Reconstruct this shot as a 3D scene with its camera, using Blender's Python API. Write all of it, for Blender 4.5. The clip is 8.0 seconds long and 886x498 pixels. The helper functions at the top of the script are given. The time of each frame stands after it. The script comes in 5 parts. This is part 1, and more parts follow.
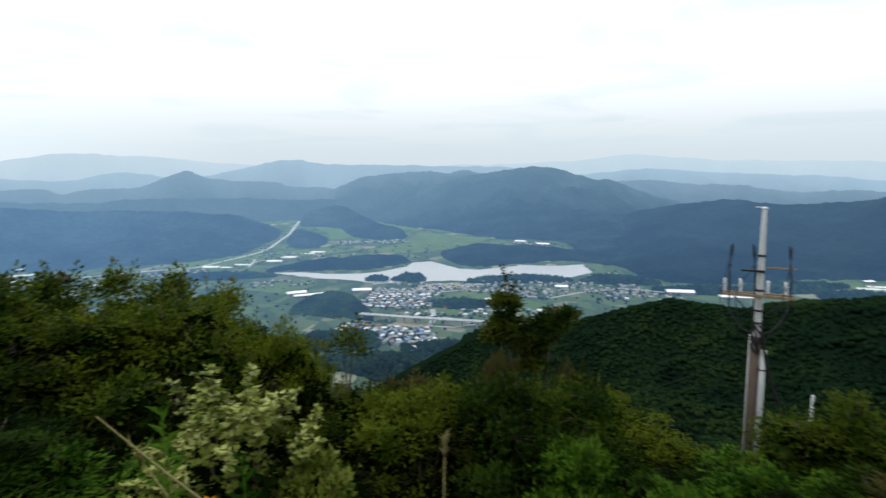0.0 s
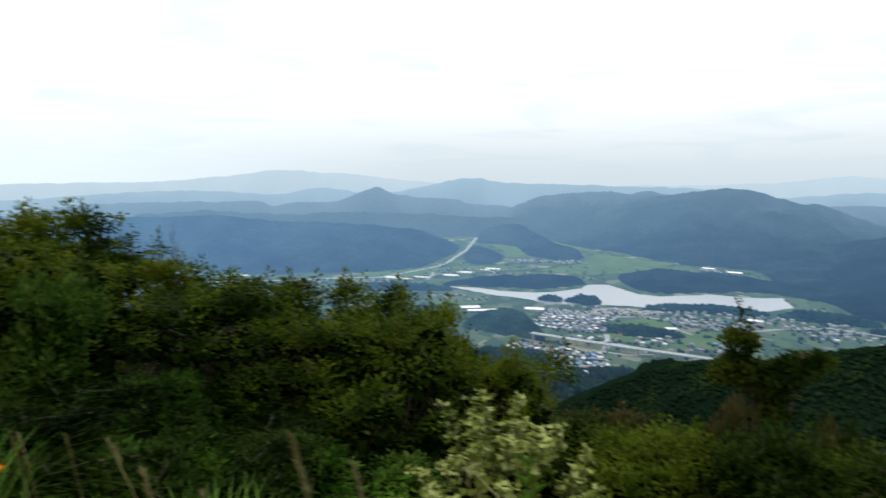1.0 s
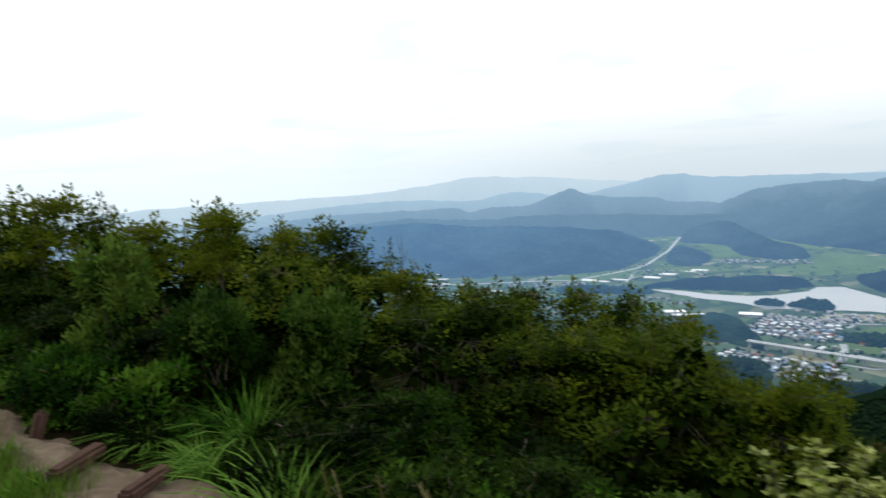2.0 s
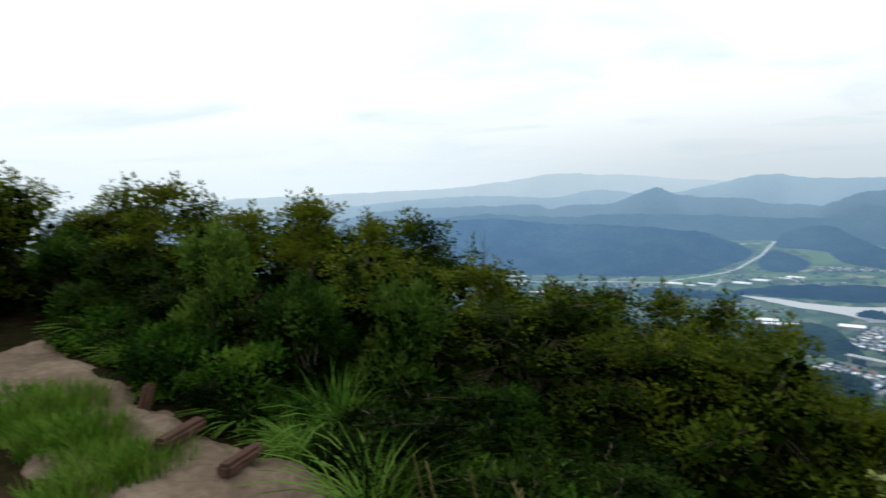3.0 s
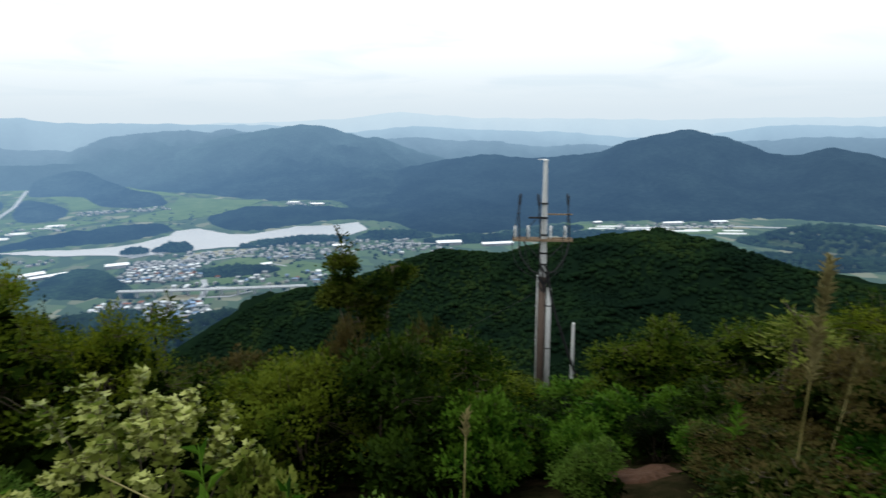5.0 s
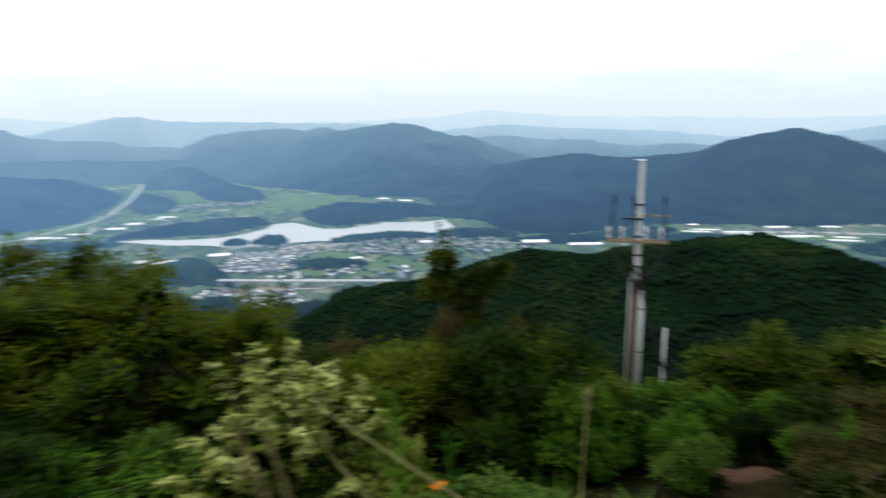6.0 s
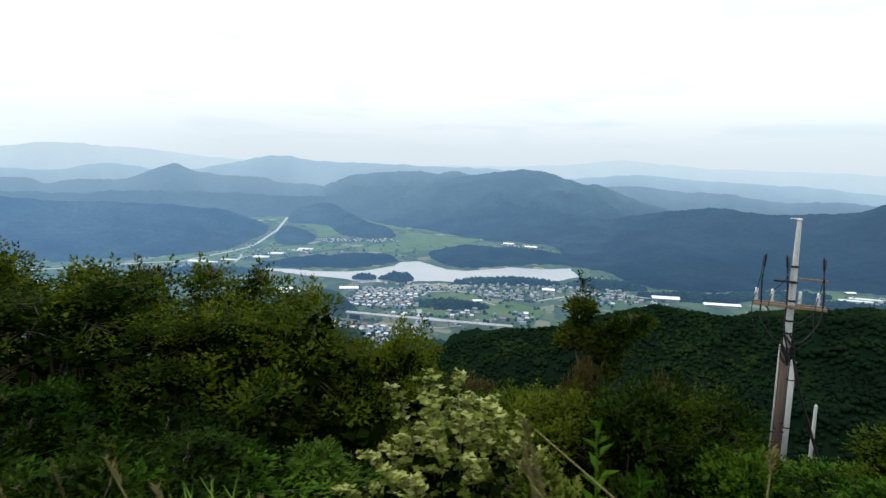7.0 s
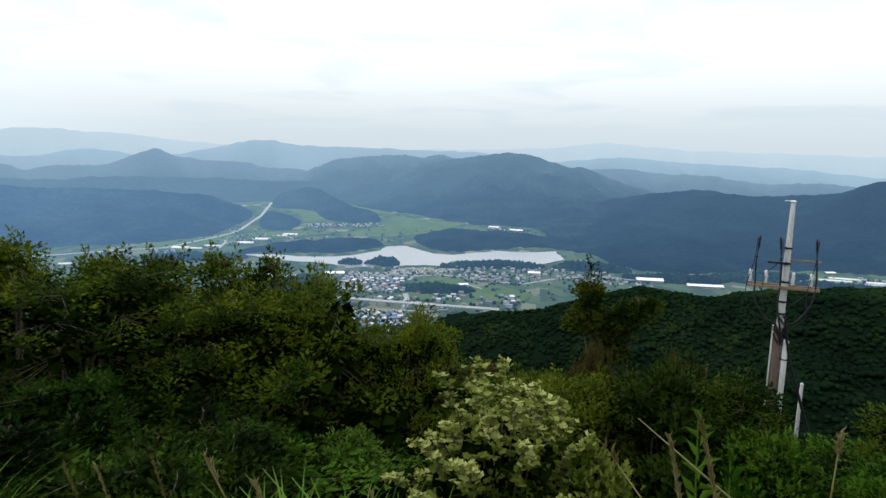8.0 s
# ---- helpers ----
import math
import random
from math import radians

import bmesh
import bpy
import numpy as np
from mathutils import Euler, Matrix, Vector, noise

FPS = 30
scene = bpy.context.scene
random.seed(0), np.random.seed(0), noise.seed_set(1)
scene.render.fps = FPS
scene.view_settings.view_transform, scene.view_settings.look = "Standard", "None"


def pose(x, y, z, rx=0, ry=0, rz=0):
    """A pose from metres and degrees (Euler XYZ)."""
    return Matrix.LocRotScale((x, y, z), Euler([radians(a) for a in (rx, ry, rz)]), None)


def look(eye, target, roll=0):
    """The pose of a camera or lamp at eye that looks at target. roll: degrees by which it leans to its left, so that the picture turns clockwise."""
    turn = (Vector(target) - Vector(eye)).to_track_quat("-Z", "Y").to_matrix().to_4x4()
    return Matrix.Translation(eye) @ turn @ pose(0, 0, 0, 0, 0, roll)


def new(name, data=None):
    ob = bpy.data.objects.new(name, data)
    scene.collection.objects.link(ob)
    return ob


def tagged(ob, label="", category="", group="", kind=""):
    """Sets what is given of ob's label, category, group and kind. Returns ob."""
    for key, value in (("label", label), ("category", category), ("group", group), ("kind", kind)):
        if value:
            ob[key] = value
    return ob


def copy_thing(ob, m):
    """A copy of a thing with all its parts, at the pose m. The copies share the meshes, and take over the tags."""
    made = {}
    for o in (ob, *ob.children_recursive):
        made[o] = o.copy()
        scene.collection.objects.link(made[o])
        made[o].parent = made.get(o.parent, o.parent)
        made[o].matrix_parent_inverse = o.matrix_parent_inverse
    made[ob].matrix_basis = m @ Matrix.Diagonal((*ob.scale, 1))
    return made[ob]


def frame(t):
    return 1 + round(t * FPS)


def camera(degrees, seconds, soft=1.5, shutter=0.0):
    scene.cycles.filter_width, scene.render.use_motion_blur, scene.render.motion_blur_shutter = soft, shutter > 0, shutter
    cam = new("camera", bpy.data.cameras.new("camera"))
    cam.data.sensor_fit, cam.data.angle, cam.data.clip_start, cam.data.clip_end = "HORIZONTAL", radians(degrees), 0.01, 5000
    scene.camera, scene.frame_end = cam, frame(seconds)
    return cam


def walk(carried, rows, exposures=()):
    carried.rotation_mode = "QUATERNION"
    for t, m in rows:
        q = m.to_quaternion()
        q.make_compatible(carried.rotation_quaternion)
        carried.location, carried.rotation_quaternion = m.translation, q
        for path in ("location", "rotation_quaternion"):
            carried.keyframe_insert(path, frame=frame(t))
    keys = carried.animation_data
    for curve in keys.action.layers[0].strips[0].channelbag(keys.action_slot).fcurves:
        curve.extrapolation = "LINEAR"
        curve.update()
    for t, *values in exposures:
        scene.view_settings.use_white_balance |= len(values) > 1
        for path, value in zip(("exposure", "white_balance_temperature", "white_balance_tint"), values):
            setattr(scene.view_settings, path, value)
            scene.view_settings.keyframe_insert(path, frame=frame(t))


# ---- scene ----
cam = camera(71.55, 8.0, soft=1.45, shutter=0.4)
# seconds, x, y, z, yaw, pitch, roll
ROWS = [
    (0.00, -0.000, 0.000, 1.600, 0.00, -8.32, -0.60),
    (0.50, -0.316, 0.212, 1.578, 8.10, -8.12, 0.94),
    (1.00, -0.713, 0.233, 1.595, 16.29, -6.51, 0.12),
    (1.50, -0.990, 0.194, 1.633, 26.71, -6.29, -0.17),
    (2.00, -1.338, 0.424, 1.631, 34.34, -5.74, -3.12),
    (2.20, -1.434, 0.443, 1.632, 37.74, -5.24, -3.28),
    (2.75, -1.432, 0.416, 1.628, 44.20, -5.60, -2.60),
    (3.30, -1.351, 0.388, 1.624, 29.42, -7.75, -0.74),
    (3.50, -1.220, 0.416, 1.620, 14.98, -10.10, -0.16),
    (3.70, -1.142, 0.482, 1.565, 2.04, -11.81, 0.48),
    (4.00, -1.017, 0.561, 1.538, -11.42, -12.88, 1.30),
    (4.50, -0.895, 0.560, 1.536, -15.52, -12.47, -0.92),
    (4.70, -0.848, 0.557, 1.540, -16.10, -12.33, -0.93),
    (5.25, -0.932, 0.432, 1.562, -24.00, -12.40, -0.30),
    (5.80, -1.016, 0.308, 1.585, -21.16, -12.34, 0.41),
    (6.00, -1.182, 0.251, 1.601, -12.80, -12.39, -0.72),
    (6.50, -1.362, 0.022, 1.658, -3.31, -10.64, -0.03),
    (7.00, -1.518, 0.064, 1.622, -1.16, -8.27, 1.18),
    (7.50, -1.823, 0.003, 1.676, -1.45, -9.05, -0.23),
    (8.00, -1.906, 0.085, 1.644, -2.53, -9.74, 0.86),
]
EXPOSURES = [(0.0, -0.08), (1.0, -0.08), (2.2, -0.06), (3.3, -0.28), (3.6, -0.38), (4.0, -0.28), (4.5, -0.07), (5.8, 0.08), (6.2, 0.18), (6.6, 0.14), (7.2, -0.06), (8.0, -0.12)]
walk(cam, [(t, pose(x, y, z, 90 + pitch, 0, yaw) @ pose(0, 0, 0, 0, 0, roll)) for t, x, y, z, yaw, pitch, roll in ROWS], EXPOSURES)

EYE = 1.6
VALLEY = EYE - 330.0

# ---- light ----
SUN_EL, SUN_AZ = radians(60), radians(75)      # height, and turn to the left of +y
world = bpy.data.worlds.new("world")
scene.world = world
world.use_nodes = True
wn, wl = world.node_tree.nodes, world.node_tree.links
wn.clear()
out = wn.new("ShaderNodeOutputWorld")
bg = wn.new("ShaderNodeBackground")
sky = wn.new("ShaderNodeTexSky")
sky.sky_type, sky.sun_disc = "NISHITA", False
sky.sun_elevation, sky.sun_rotation = SUN_EL, -SUN_AZ
sky.altitude, sky.dust_density = 500, 3.0
coord = wn.new("ShaderNodeTexCoord")
sep = wn.new("ShaderNodeSeparateXYZ")
wl.new(coord.outputs["Generated"], sep.inputs[0])


def wmath(op, a, b=None, clamp=False):
    n = wn.new("ShaderNodeMath")
    n.operation, n.use_clamp = op, clamp
    for i, v in enumerate((a, b)):
        if v is None:
            continue
        if isinstance(v, (int, float)):
            n.inputs[i].default_value = v
        else:
            wl.new(v, n.inputs[i])
    return n.outputs[0]


# cloud deck: noise on a plane far above, so that it flattens towards the horizon
up = wmath("MAXIMUM", sep.outputs["Z"], 0.0)
low = wmath("ADD", up, 0.10)
comb = wn.new("ShaderNodeCombineXYZ")
wl.new(wmath("DIVIDE", sep.outputs["X"], low), comb.inputs[0])
wl.new(wmath("DIVIDE", sep.outputs["Y"], low), comb.inputs[1])
clouds = wn.new("ShaderNodeTexNoise")
clouds.inputs["Scale"].default_value = 0.62
clouds.inputs["Detail"].default_value = 6
clouds.inputs["Roughness"].default_value = 0.55
clouds.inputs["Distortion"].default_value = 0.6
wl.new(comb.outputs[0], clouds.inputs["Vector"])
deck = wn.new("ShaderNodeValToRGB")
deck.color_ramp.elements[0].position, deck.color_ramp.elements[0].color = 0.32, (0.86, 0.99, 1.08, 1)
deck.color_ramp.elements[1].position, deck.color_ramp.elements[1].color = 0.50, (1.11, 1.17, 1.20, 1)
wl.new(clouds.outputs[0], deck.inputs[0])
# overcast sky: brighter towards the zenith
rise = wn.new("ShaderNodeMapRange")
rise.inputs["From Min"].default_value, rise.inputs["From Max"].default_value = 0.0, 0.9
rise.inputs["To Min"].default_value, rise.inputs["To Max"].default_value = 1.0, 1.6
wl.new(up, rise.inputs[0])
bright = wn.new("ShaderNodeVectorMath")
bright.operation = "SCALE"
wl.new(deck.outputs[0], bright.inputs[0])
wl.new(rise.outputs[0], bright.inputs["Scale"])
# the hazy band over the horizon
band = wn.new("ShaderNodeMapRange")
band.interpolation_type = "SMOOTHSTEP"
band.inputs["From Min"].default_value, band.inputs["From Max"].default_value = -0.01, 0.14
wl.new(sep.outputs["Z"], band.inputs[0])
veil = wn.new("ShaderNodeMix")
veil.data_type = "RGBA"
# thinner cloud, so a lighter haze, on the side of the sun
side = wn.new("ShaderNodeMapRange")
side.interpolation_type = "SMOOTHSTEP"
side.inputs["From Min"].default_value, side.inputs["From Max"].default_value = -0.25, -0.85
side.inputs["To Min"].default_value, side.inputs["To Max"].default_value = 1.0, 1.3
wl.new(sep.outputs["X"], side.inputs[0])
haze = wn.new("ShaderNodeVectorMath")
haze.operation = "SCALE"
haze.inputs[0].default_value = (0.76, 0.87, 0.95)
wl.new(side.outputs[0], haze.inputs["Scale"])
wl.new(haze.outputs[0], veil.inputs[6])
wl.new(band.outputs[0], veil.inputs[0])
wl.new(bright.outputs[0], veil.inputs[7])
blue = wn.new("ShaderNodeVectorMath")
blue.operation = "SCALE"
blue.inputs["Scale"].default_value = 0.1
wl.new(sky.outputs[0], blue.inputs[0])
both = wn.new("ShaderNodeMix")
both.data_type = "RGBA"
both.inputs[0].default_value = 0.92
wl.new(blue.outputs[0], both.inputs[6])
wl.new(veil.outputs[2], both.inputs[7])
wl.new(both.outputs[2], bg.inputs[0])
bg.inputs[1].default_value = 1.0
wl.new(bg.outputs[0], out.inputs[0])

sun = new("sun", bpy.data.lights.new("sun", "SUN"))
sun.data.energy, sun.data.angle, sun.data.color = 0.9, radians(11), (1.0, 0.95, 0.86)
sun.matrix_world = look((0, 0, 50), (50 * math.sin(SUN_AZ) * math.cos(SUN_EL), -50 * math.cos(SUN_AZ) * math.cos(SUN_EL), 50 - 50 * math.sin(SUN_EL)))


# ---- materials ----
def surface(name, stops, scale=1.0, rough=0.8, bump=0.0, metal=0.0, fine=6.0, glow=None, stretch=(1, 1, 1), own=0.0, spec=0.12):
    """Noise of two scales between the colours of stops; glow: haze before far things, painted as emission; own: change
    from object to object.
    """
    m = bpy.data.materials.new(name)
    m.use_nodes = True
    n, l = m.node_tree.nodes, m.node_tree.links
    b = n["Principled BSDF"]
    b.inputs["Roughness"].default_value, b.inputs["Metallic"].default_value = rough, metal
    b.inputs["Specular IOR Level"].default_value = spec
    c = n.new("ShaderNodeTexCoord")
    mp = n.new("ShaderNodeMapping")
    mp.inputs["Scale"].default_value = stretch
    l.new(c.outputs["Object"], mp.inputs[0])
    a, f = n.new("ShaderNodeTexNoise"), n.new("ShaderNodeTexNoise")
    a.inputs["Scale"].default_value, f.inputs["Scale"].default_value = scale, scale * fine
    a.inputs["Detail"].default_value, f.inputs["Detail"].default_value = 3, 4
    for t in (a, f):
        l.new(mp.outputs[0], t.inputs["Vector"])
    mix = n.new("ShaderNodeMix")
    mix.inputs[0].default_value = 0.45
    l.new(a.outputs[0], mix.inputs[2])
    l.new(f.outputs[0], mix.inputs[3])
    fac = mix.outputs[0]
    if own:
        oi = n.new("ShaderNodeObjectInfo")
        ad = n.new("ShaderNodeMath")
        ad.operation = "MULTIPLY_ADD"
        l.new(oi.outputs["Random"], ad.inputs[0])
        ad.inputs[1].default_value = own
        l.new(fac, ad.inputs[2])
        sb = n.new("ShaderNodeMath")
        sb.operation = "SUBTRACT"
        l.new(ad.outputs[0], sb.inputs[0])
        sb.inputs[1].default_value = own / 2
        fac = sb.outputs[0]
    r = n.new("ShaderNodeValToRGB")
    e = r.color_ramp.elements
    while len(e) < len(stops):
        e.new(0.5)
    for i, col in enumerate(stops):
        e[i].position = 0.32 + 0.36 * i / max(1, len(stops) - 1)
        e[i].color = (*col, 1)
    l.new(fac, r.inputs[0])
    l.new(r.outputs[0], b.inputs["Base Color"])
    if bump:
        bp = n.new("ShaderNodeBump")
        bp.inputs["Strength"].default_value = bump
        bp.inputs["Distance"].default_value = 0.3 / scale
        l.new(f.outputs[0], bp.inputs["Height"])
        l.new(bp.outputs[0], b.inputs["Normal"])
    if glow:
        b.inputs["Emission Color"].default_value = (*glow, 1)
        b.inputs["Emission Strength"].default_value = 1.0
    return m


def leafy(name, stops, shine=0.55, through_leaf=0.38, spec=0.03, patch_size=2.2, island=0.24):
    """Leaves: each its own tone, a little light shining through."""
    m = bpy.data.materials.new(name)
    m.use_nodes = True
    n, l = m.node_tree.nodes, m.node_tree.links
    b = n["Principled BSDF"]
    b.inputs["Roughness"].default_value = shine
    b.inputs["Specular IOR Level"].default_value = spec
    g, oi = n.new("ShaderNodeNewGeometry"), n.new("ShaderNodeObjectInfo")
    c, cl = n.new("ShaderNodeTexCoord"), n.new("ShaderNodeTexNoise")
    cl.inputs["Scale"].default_value = patch_size
    l.new(c.outputs["Object"], cl.inputs["Vector"])
    s1, s2 = n.new("ShaderNodeMath"), n.new("ShaderNodeMath")
    s1.operation = s2.operation = "MULTIPLY_ADD"
    l.new(g.outputs["Random Per Island"], s1.inputs[0])
    s1.inputs[1].default_value = island
    clump = n.new("ShaderNodeMapRange")
    clump.inputs["From Min"].default_value, clump.inputs["From Max"].default_value = 0.3, 0.7
    clump.inputs["To Min"].default_value, clump.inputs["To Max"].default_value = 0.25, 0.95
    l.new(cl.outputs[0], clump.inputs[0])
    l.new(clump.outputs[0], s1.inputs[2])
    l.new(oi.outputs["Random"], s2.inputs[0])
    s2.inputs[1].default_value = 0.42
    l.new(s1.outputs[0], s2.inputs[2])
    r = n.new("ShaderNodeValToRGB")
    e = r.color_ramp.elements
    while len(e) < len(stops):
        e.new(0.5)
    for i, col in enumerate(stops):
        e[i].position = 0.45 + 0.75 * i / (len(stops) - 1) * 0.9
        e[i].color = (*(0.84 * v for v in col), 1)
    l.new(s2.outputs[0], r.inputs[0])
    l.new(r.outputs[0], b.inputs["Base Color"])
    t = n.new("ShaderNodeBsdfTranslucent")
    l.new(r.outputs[0], t.inputs[0])
    mx = n.new("ShaderNodeMixShader")
    mx.inputs[0].default_value = through_leaf
    l.new(b.outputs[0], mx.inputs[1])
    l.new(t.outputs[0], mx.inputs[2])
    l.new(mx.outputs[0], n["Material Output"].inputs[0])
    return m


BARK = surface("bark", [(0.05, 0.04, 0.03), (0.14, 0.11, 0.08)], 14, 0.9, 0.5, stretch=(1, 1, 0.3))
OAK = leafy("oak_leaf", [(0.005, 0.013, 0.002), (0.0185, 0.040, 0.0024), (0.052, 0.086, 0.0034), (0.114, 0.146, 0.008)])
OLIVE = leafy("olive_leaf", [(0.005, 0.015, 0.0016), (0.014, 0.037, 0.0018), (0.033, 0.064, 0.0036), (0.068, 0.098, 0.007)])
# dark green leaf, lowered further to paint the deep shade beneath the oaks
DEEP_SHADE = leafy("deep_shade_leaf", [(0.002, 0.006, 0.0009), (0.0042, 0.0120, 0.0012), (0.0095, 0.024, 0.002), (0.024, 0.048, 0.004)])
BROWNISH = leafy("brownish_leaf", [(0.0072, 0.0187, 0.0037), (0.0216, 0.0392, 0.0063), (0.0491, 0.0614, 0.0116), (0.0794, 0.0640, 0.0195)])
# near-black leaf colour that paints the shade inside the crowns
INNER_SHADE = leafy("inner_shade_leaf", [(0.002, 0.005, 0.001), (0.004, 0.009, 0.0014), (0.008, 0.016, 0.002)], 0.9, 0.0, 0.0, 6.0)
DUSK = leafy("dark_oak_leaf", [(0.004, 0.012, 0.002), (0.011, 0.027, 0.003), (0.027, 0.050, 0.004), (0.066, 0.086, 0.010)])
SILVER = leafy("silver_leaf", [(0.06, 0.085, 0.010), (0.12, 0.15, 0.020), (0.22, 0.25, 0.048), (0.36, 0.385, 0.11)], 0.45, 0.15, 0.2)
YELLOW = leafy("yellow_green_leaf", [(0.008, 0.021, 0.002), (0.026, 0.050, 0.003), (0.050, 0.084, 0.005), (0.098, 0.130, 0.010)])
MID = leafy("mid_green_leaf", [(0.014, 0.036, 0.003), (0.042, 0.078, 0.006), (0.095, 0.135, 0.015), (0.17, 0.20, 0.035)])
FERN = leafy("fresh_leaf", [(0.004, 0.017, 0.002), (0.013, 0.046, 0.003), (0.036, 0.098, 0.006), (0.075, 0.155, 0.013)])
GRASS = leafy("grass_blade", [(0.009, 0.034, 0.003), (0.022, 0.074, 0.005), (0.050, 0.125, 0.010), (0.11, 0.20, 0.03)], 0.5, 0.2, island=0.5)
GREYGREEN = leafy("grey_green_leaf", [(0.006, 0.022, 0.003), (0.016, 0.048, 0.004), (0.038, 0.086, 0.008), (0.08, 0.14, 0.02)])
FEATHER = leafy("feathery_leaf", [(0.010, 0.036, 0.004), (0.026, 0.072, 0.008), (0.06, 0.13, 0.014), (0.11, 0.18, 0.025)])
LAWN_GREEN = leafy("lawn_blade", [(0.015, 0.055, 0.003), (0.04, 0.11, 0.007), (0.08, 0.17, 0.014), (0.13, 0.21, 0.03)], 0.5, 0.25)
STRAW = leafy("straw", [(0.09, 0.08, 0.025), (0.17, 0.15, 0.05), (0.27, 0.235, 0.10)], 0.6, 0.2)
PETAL = leafy("petal", [(0.75, 0.25, 0.01), (0.85, 0.32, 0.015)], 0.5, 0.3)
SOIL = surface("hill_soil", [(0.006, 0.008, 0.003), (0.014, 0.013, 0.006), (0.032, 0.022, 0.012)], 1.3, 0.95, 0.6, spec=0.0)
SAND = surface("sandy_path", [(0.075, 0.052, 0.036), (0.12, 0.088, 0.062), (0.175, 0.135, 0.10)], 2.2, 0.95, 0.5)
EARTH = surface("red_earth", [(0.038, 0.018, 0.010), (0.070, 0.037, 0.022)], 4.0, 0.95, 0.5)
WOOD = surface("weathered_timber", [(0.03, 0.016, 0.011), (0.085, 0.045, 0.032)], 9, 0.85, 0.5, stretch=(0.2, 1, 1))
CONCRETE = surface("pole_concrete", [(0.36, 0.37, 0.37), (0.50, 0.51, 0.50), (0.60, 0.60, 0.58)], 5, 0.8, 0.25, stretch=(1, 1, 0.25))
PIPE = surface("white_conduit", [(0.55, 0.56, 0.56), (0.72, 0.73, 0.72)], 4, 0.5)
BROWN_PIPE = surface("brown_conduit", [(0.12, 0.085, 0.068), (0.20, 0.15, 0.125)], 5, 0.7, 0.2, stretch=(1, 1, 0.2))
RUST = surface("rusty_steel", [(0.19, 0.13, 0.085), (0.33, 0.25, 0.17)], 8, 0.7, 0.2, 0.3)
PORCELAIN = surface("porcelain", [(0.62, 0.62, 0.62), (0.75, 0.75, 0.74)], 8, 0.25, spec=0.5)
BLACK = surface("black_rubber", [(0.012, 0.012, 0.014), (0.03, 0.03, 0.032)], 8, 0.55)
WHITE = surface("white_sheet", [(0.62, 0.65, 0.68), (0.80, 0.82, 0.84)], 0.05, 0.5)
ROOFS = [surface("roof_" + k, [c, tuple(min(1, v * 1.5) for v in c)], 0.1, 0.6, own=0.4) for k, c in
         (("grey", (0.17, 0.19, 0.21)), ("blue", (0.12, 0.18, 0.27)), ("red", (0.13, 0.065, 0.06)), ("white", (0.40, 0.43, 0.46)))]


def valley_material():
    # blue in the field tones is part of the haze, painted into the base colour
    m = surface("valley_fields", [(0.038, 0.065, 0.054), (0.052, 0.084, 0.061), (0.072, 0.106, 0.066)], 0.004, 0.95, fine=9, spec=0.0)
    n, l = m.node_tree.nodes, m.node_tree.links
    b = n["Principled BSDF"]
    v, c = n.new("ShaderNodeTexVoronoi"), n.new("ShaderNodeTexCoord")
    v.distance = "CHEBYCHEV"
    v.inputs["Scale"].default_value = 0.027
    mp = n.new("ShaderNodeMapping")
    mp.inputs["Rotation"].default_value = (0, 0, 0.35)
    mp.inputs["Scale"].default_value = (1.0, 0.6, 1)
    l.new(c.outputs["Object"], mp.inputs[0])
    l.new(mp.outputs[0], v.inputs["Vector"])
    h = n.new("ShaderNodeSeparateColor")
    l.new(v.outputs["Color"], h.inputs[0])
    r = n.new("ShaderNodeValToRGB")
    e = r.color_ramp.elements
    e[0].position, e[0].color = 0.0, (0.042, 0.071, 0.058, 1)
    e[1].position, e[1].color = 1.0, (0.197, 0.200, 0.151, 1)
    for p, col in ((0.3, (0.049, 0.077, 0.063, 1)), (0.5, (0.061, 0.095, 0.067, 1)), (0.68, (0.074, 0.116, 0.069, 1)), (0.86, (0.080, 0.104, 0.077, 1)), (0.92, (0.121, 0.134, 0.101, 1))):
        e.new(p).color = col
    l.new(h.outputs[0], r.inputs[0])
    mx = n.new("ShaderNodeMix")
    mx.data_type = "RGBA"
    mx.inputs[0].default_value = 0.85
    l.new(b.inputs["Base Color"].links[0].from_socket, mx.inputs[6])
    l.new(r.outputs[0], mx.inputs[7])
    l.new(mx.outputs[2], b.inputs["Base Color"])
    return m


FOREST = leafy("ridge_forest", [(0.0050, 0.0125, 0.0075), (0.0075, 0.018, 0.0085), (0.0105, 0.024, 0.0095), (0.017, 0.032, 0.0105)], 0.9, 0.02, 0.0, 0.016, 0.22)
# floor colour sunk near black, painting the shadow in the gaps between crowns
SHADED_FLOOR = surface("shaded_forest_floor", [(0.003, 0.008, 0.005), (0.006, 0.014, 0.007)], 0.05, 0.95, spec=0.0)

# the far land is a backdrop of distance: haze painted as emission grows paler with the way from the summit, and towards
# the sun
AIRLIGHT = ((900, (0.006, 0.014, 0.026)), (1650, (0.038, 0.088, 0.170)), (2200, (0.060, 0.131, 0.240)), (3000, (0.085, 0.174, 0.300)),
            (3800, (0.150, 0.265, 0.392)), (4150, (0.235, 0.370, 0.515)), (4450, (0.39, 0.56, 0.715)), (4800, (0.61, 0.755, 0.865)))


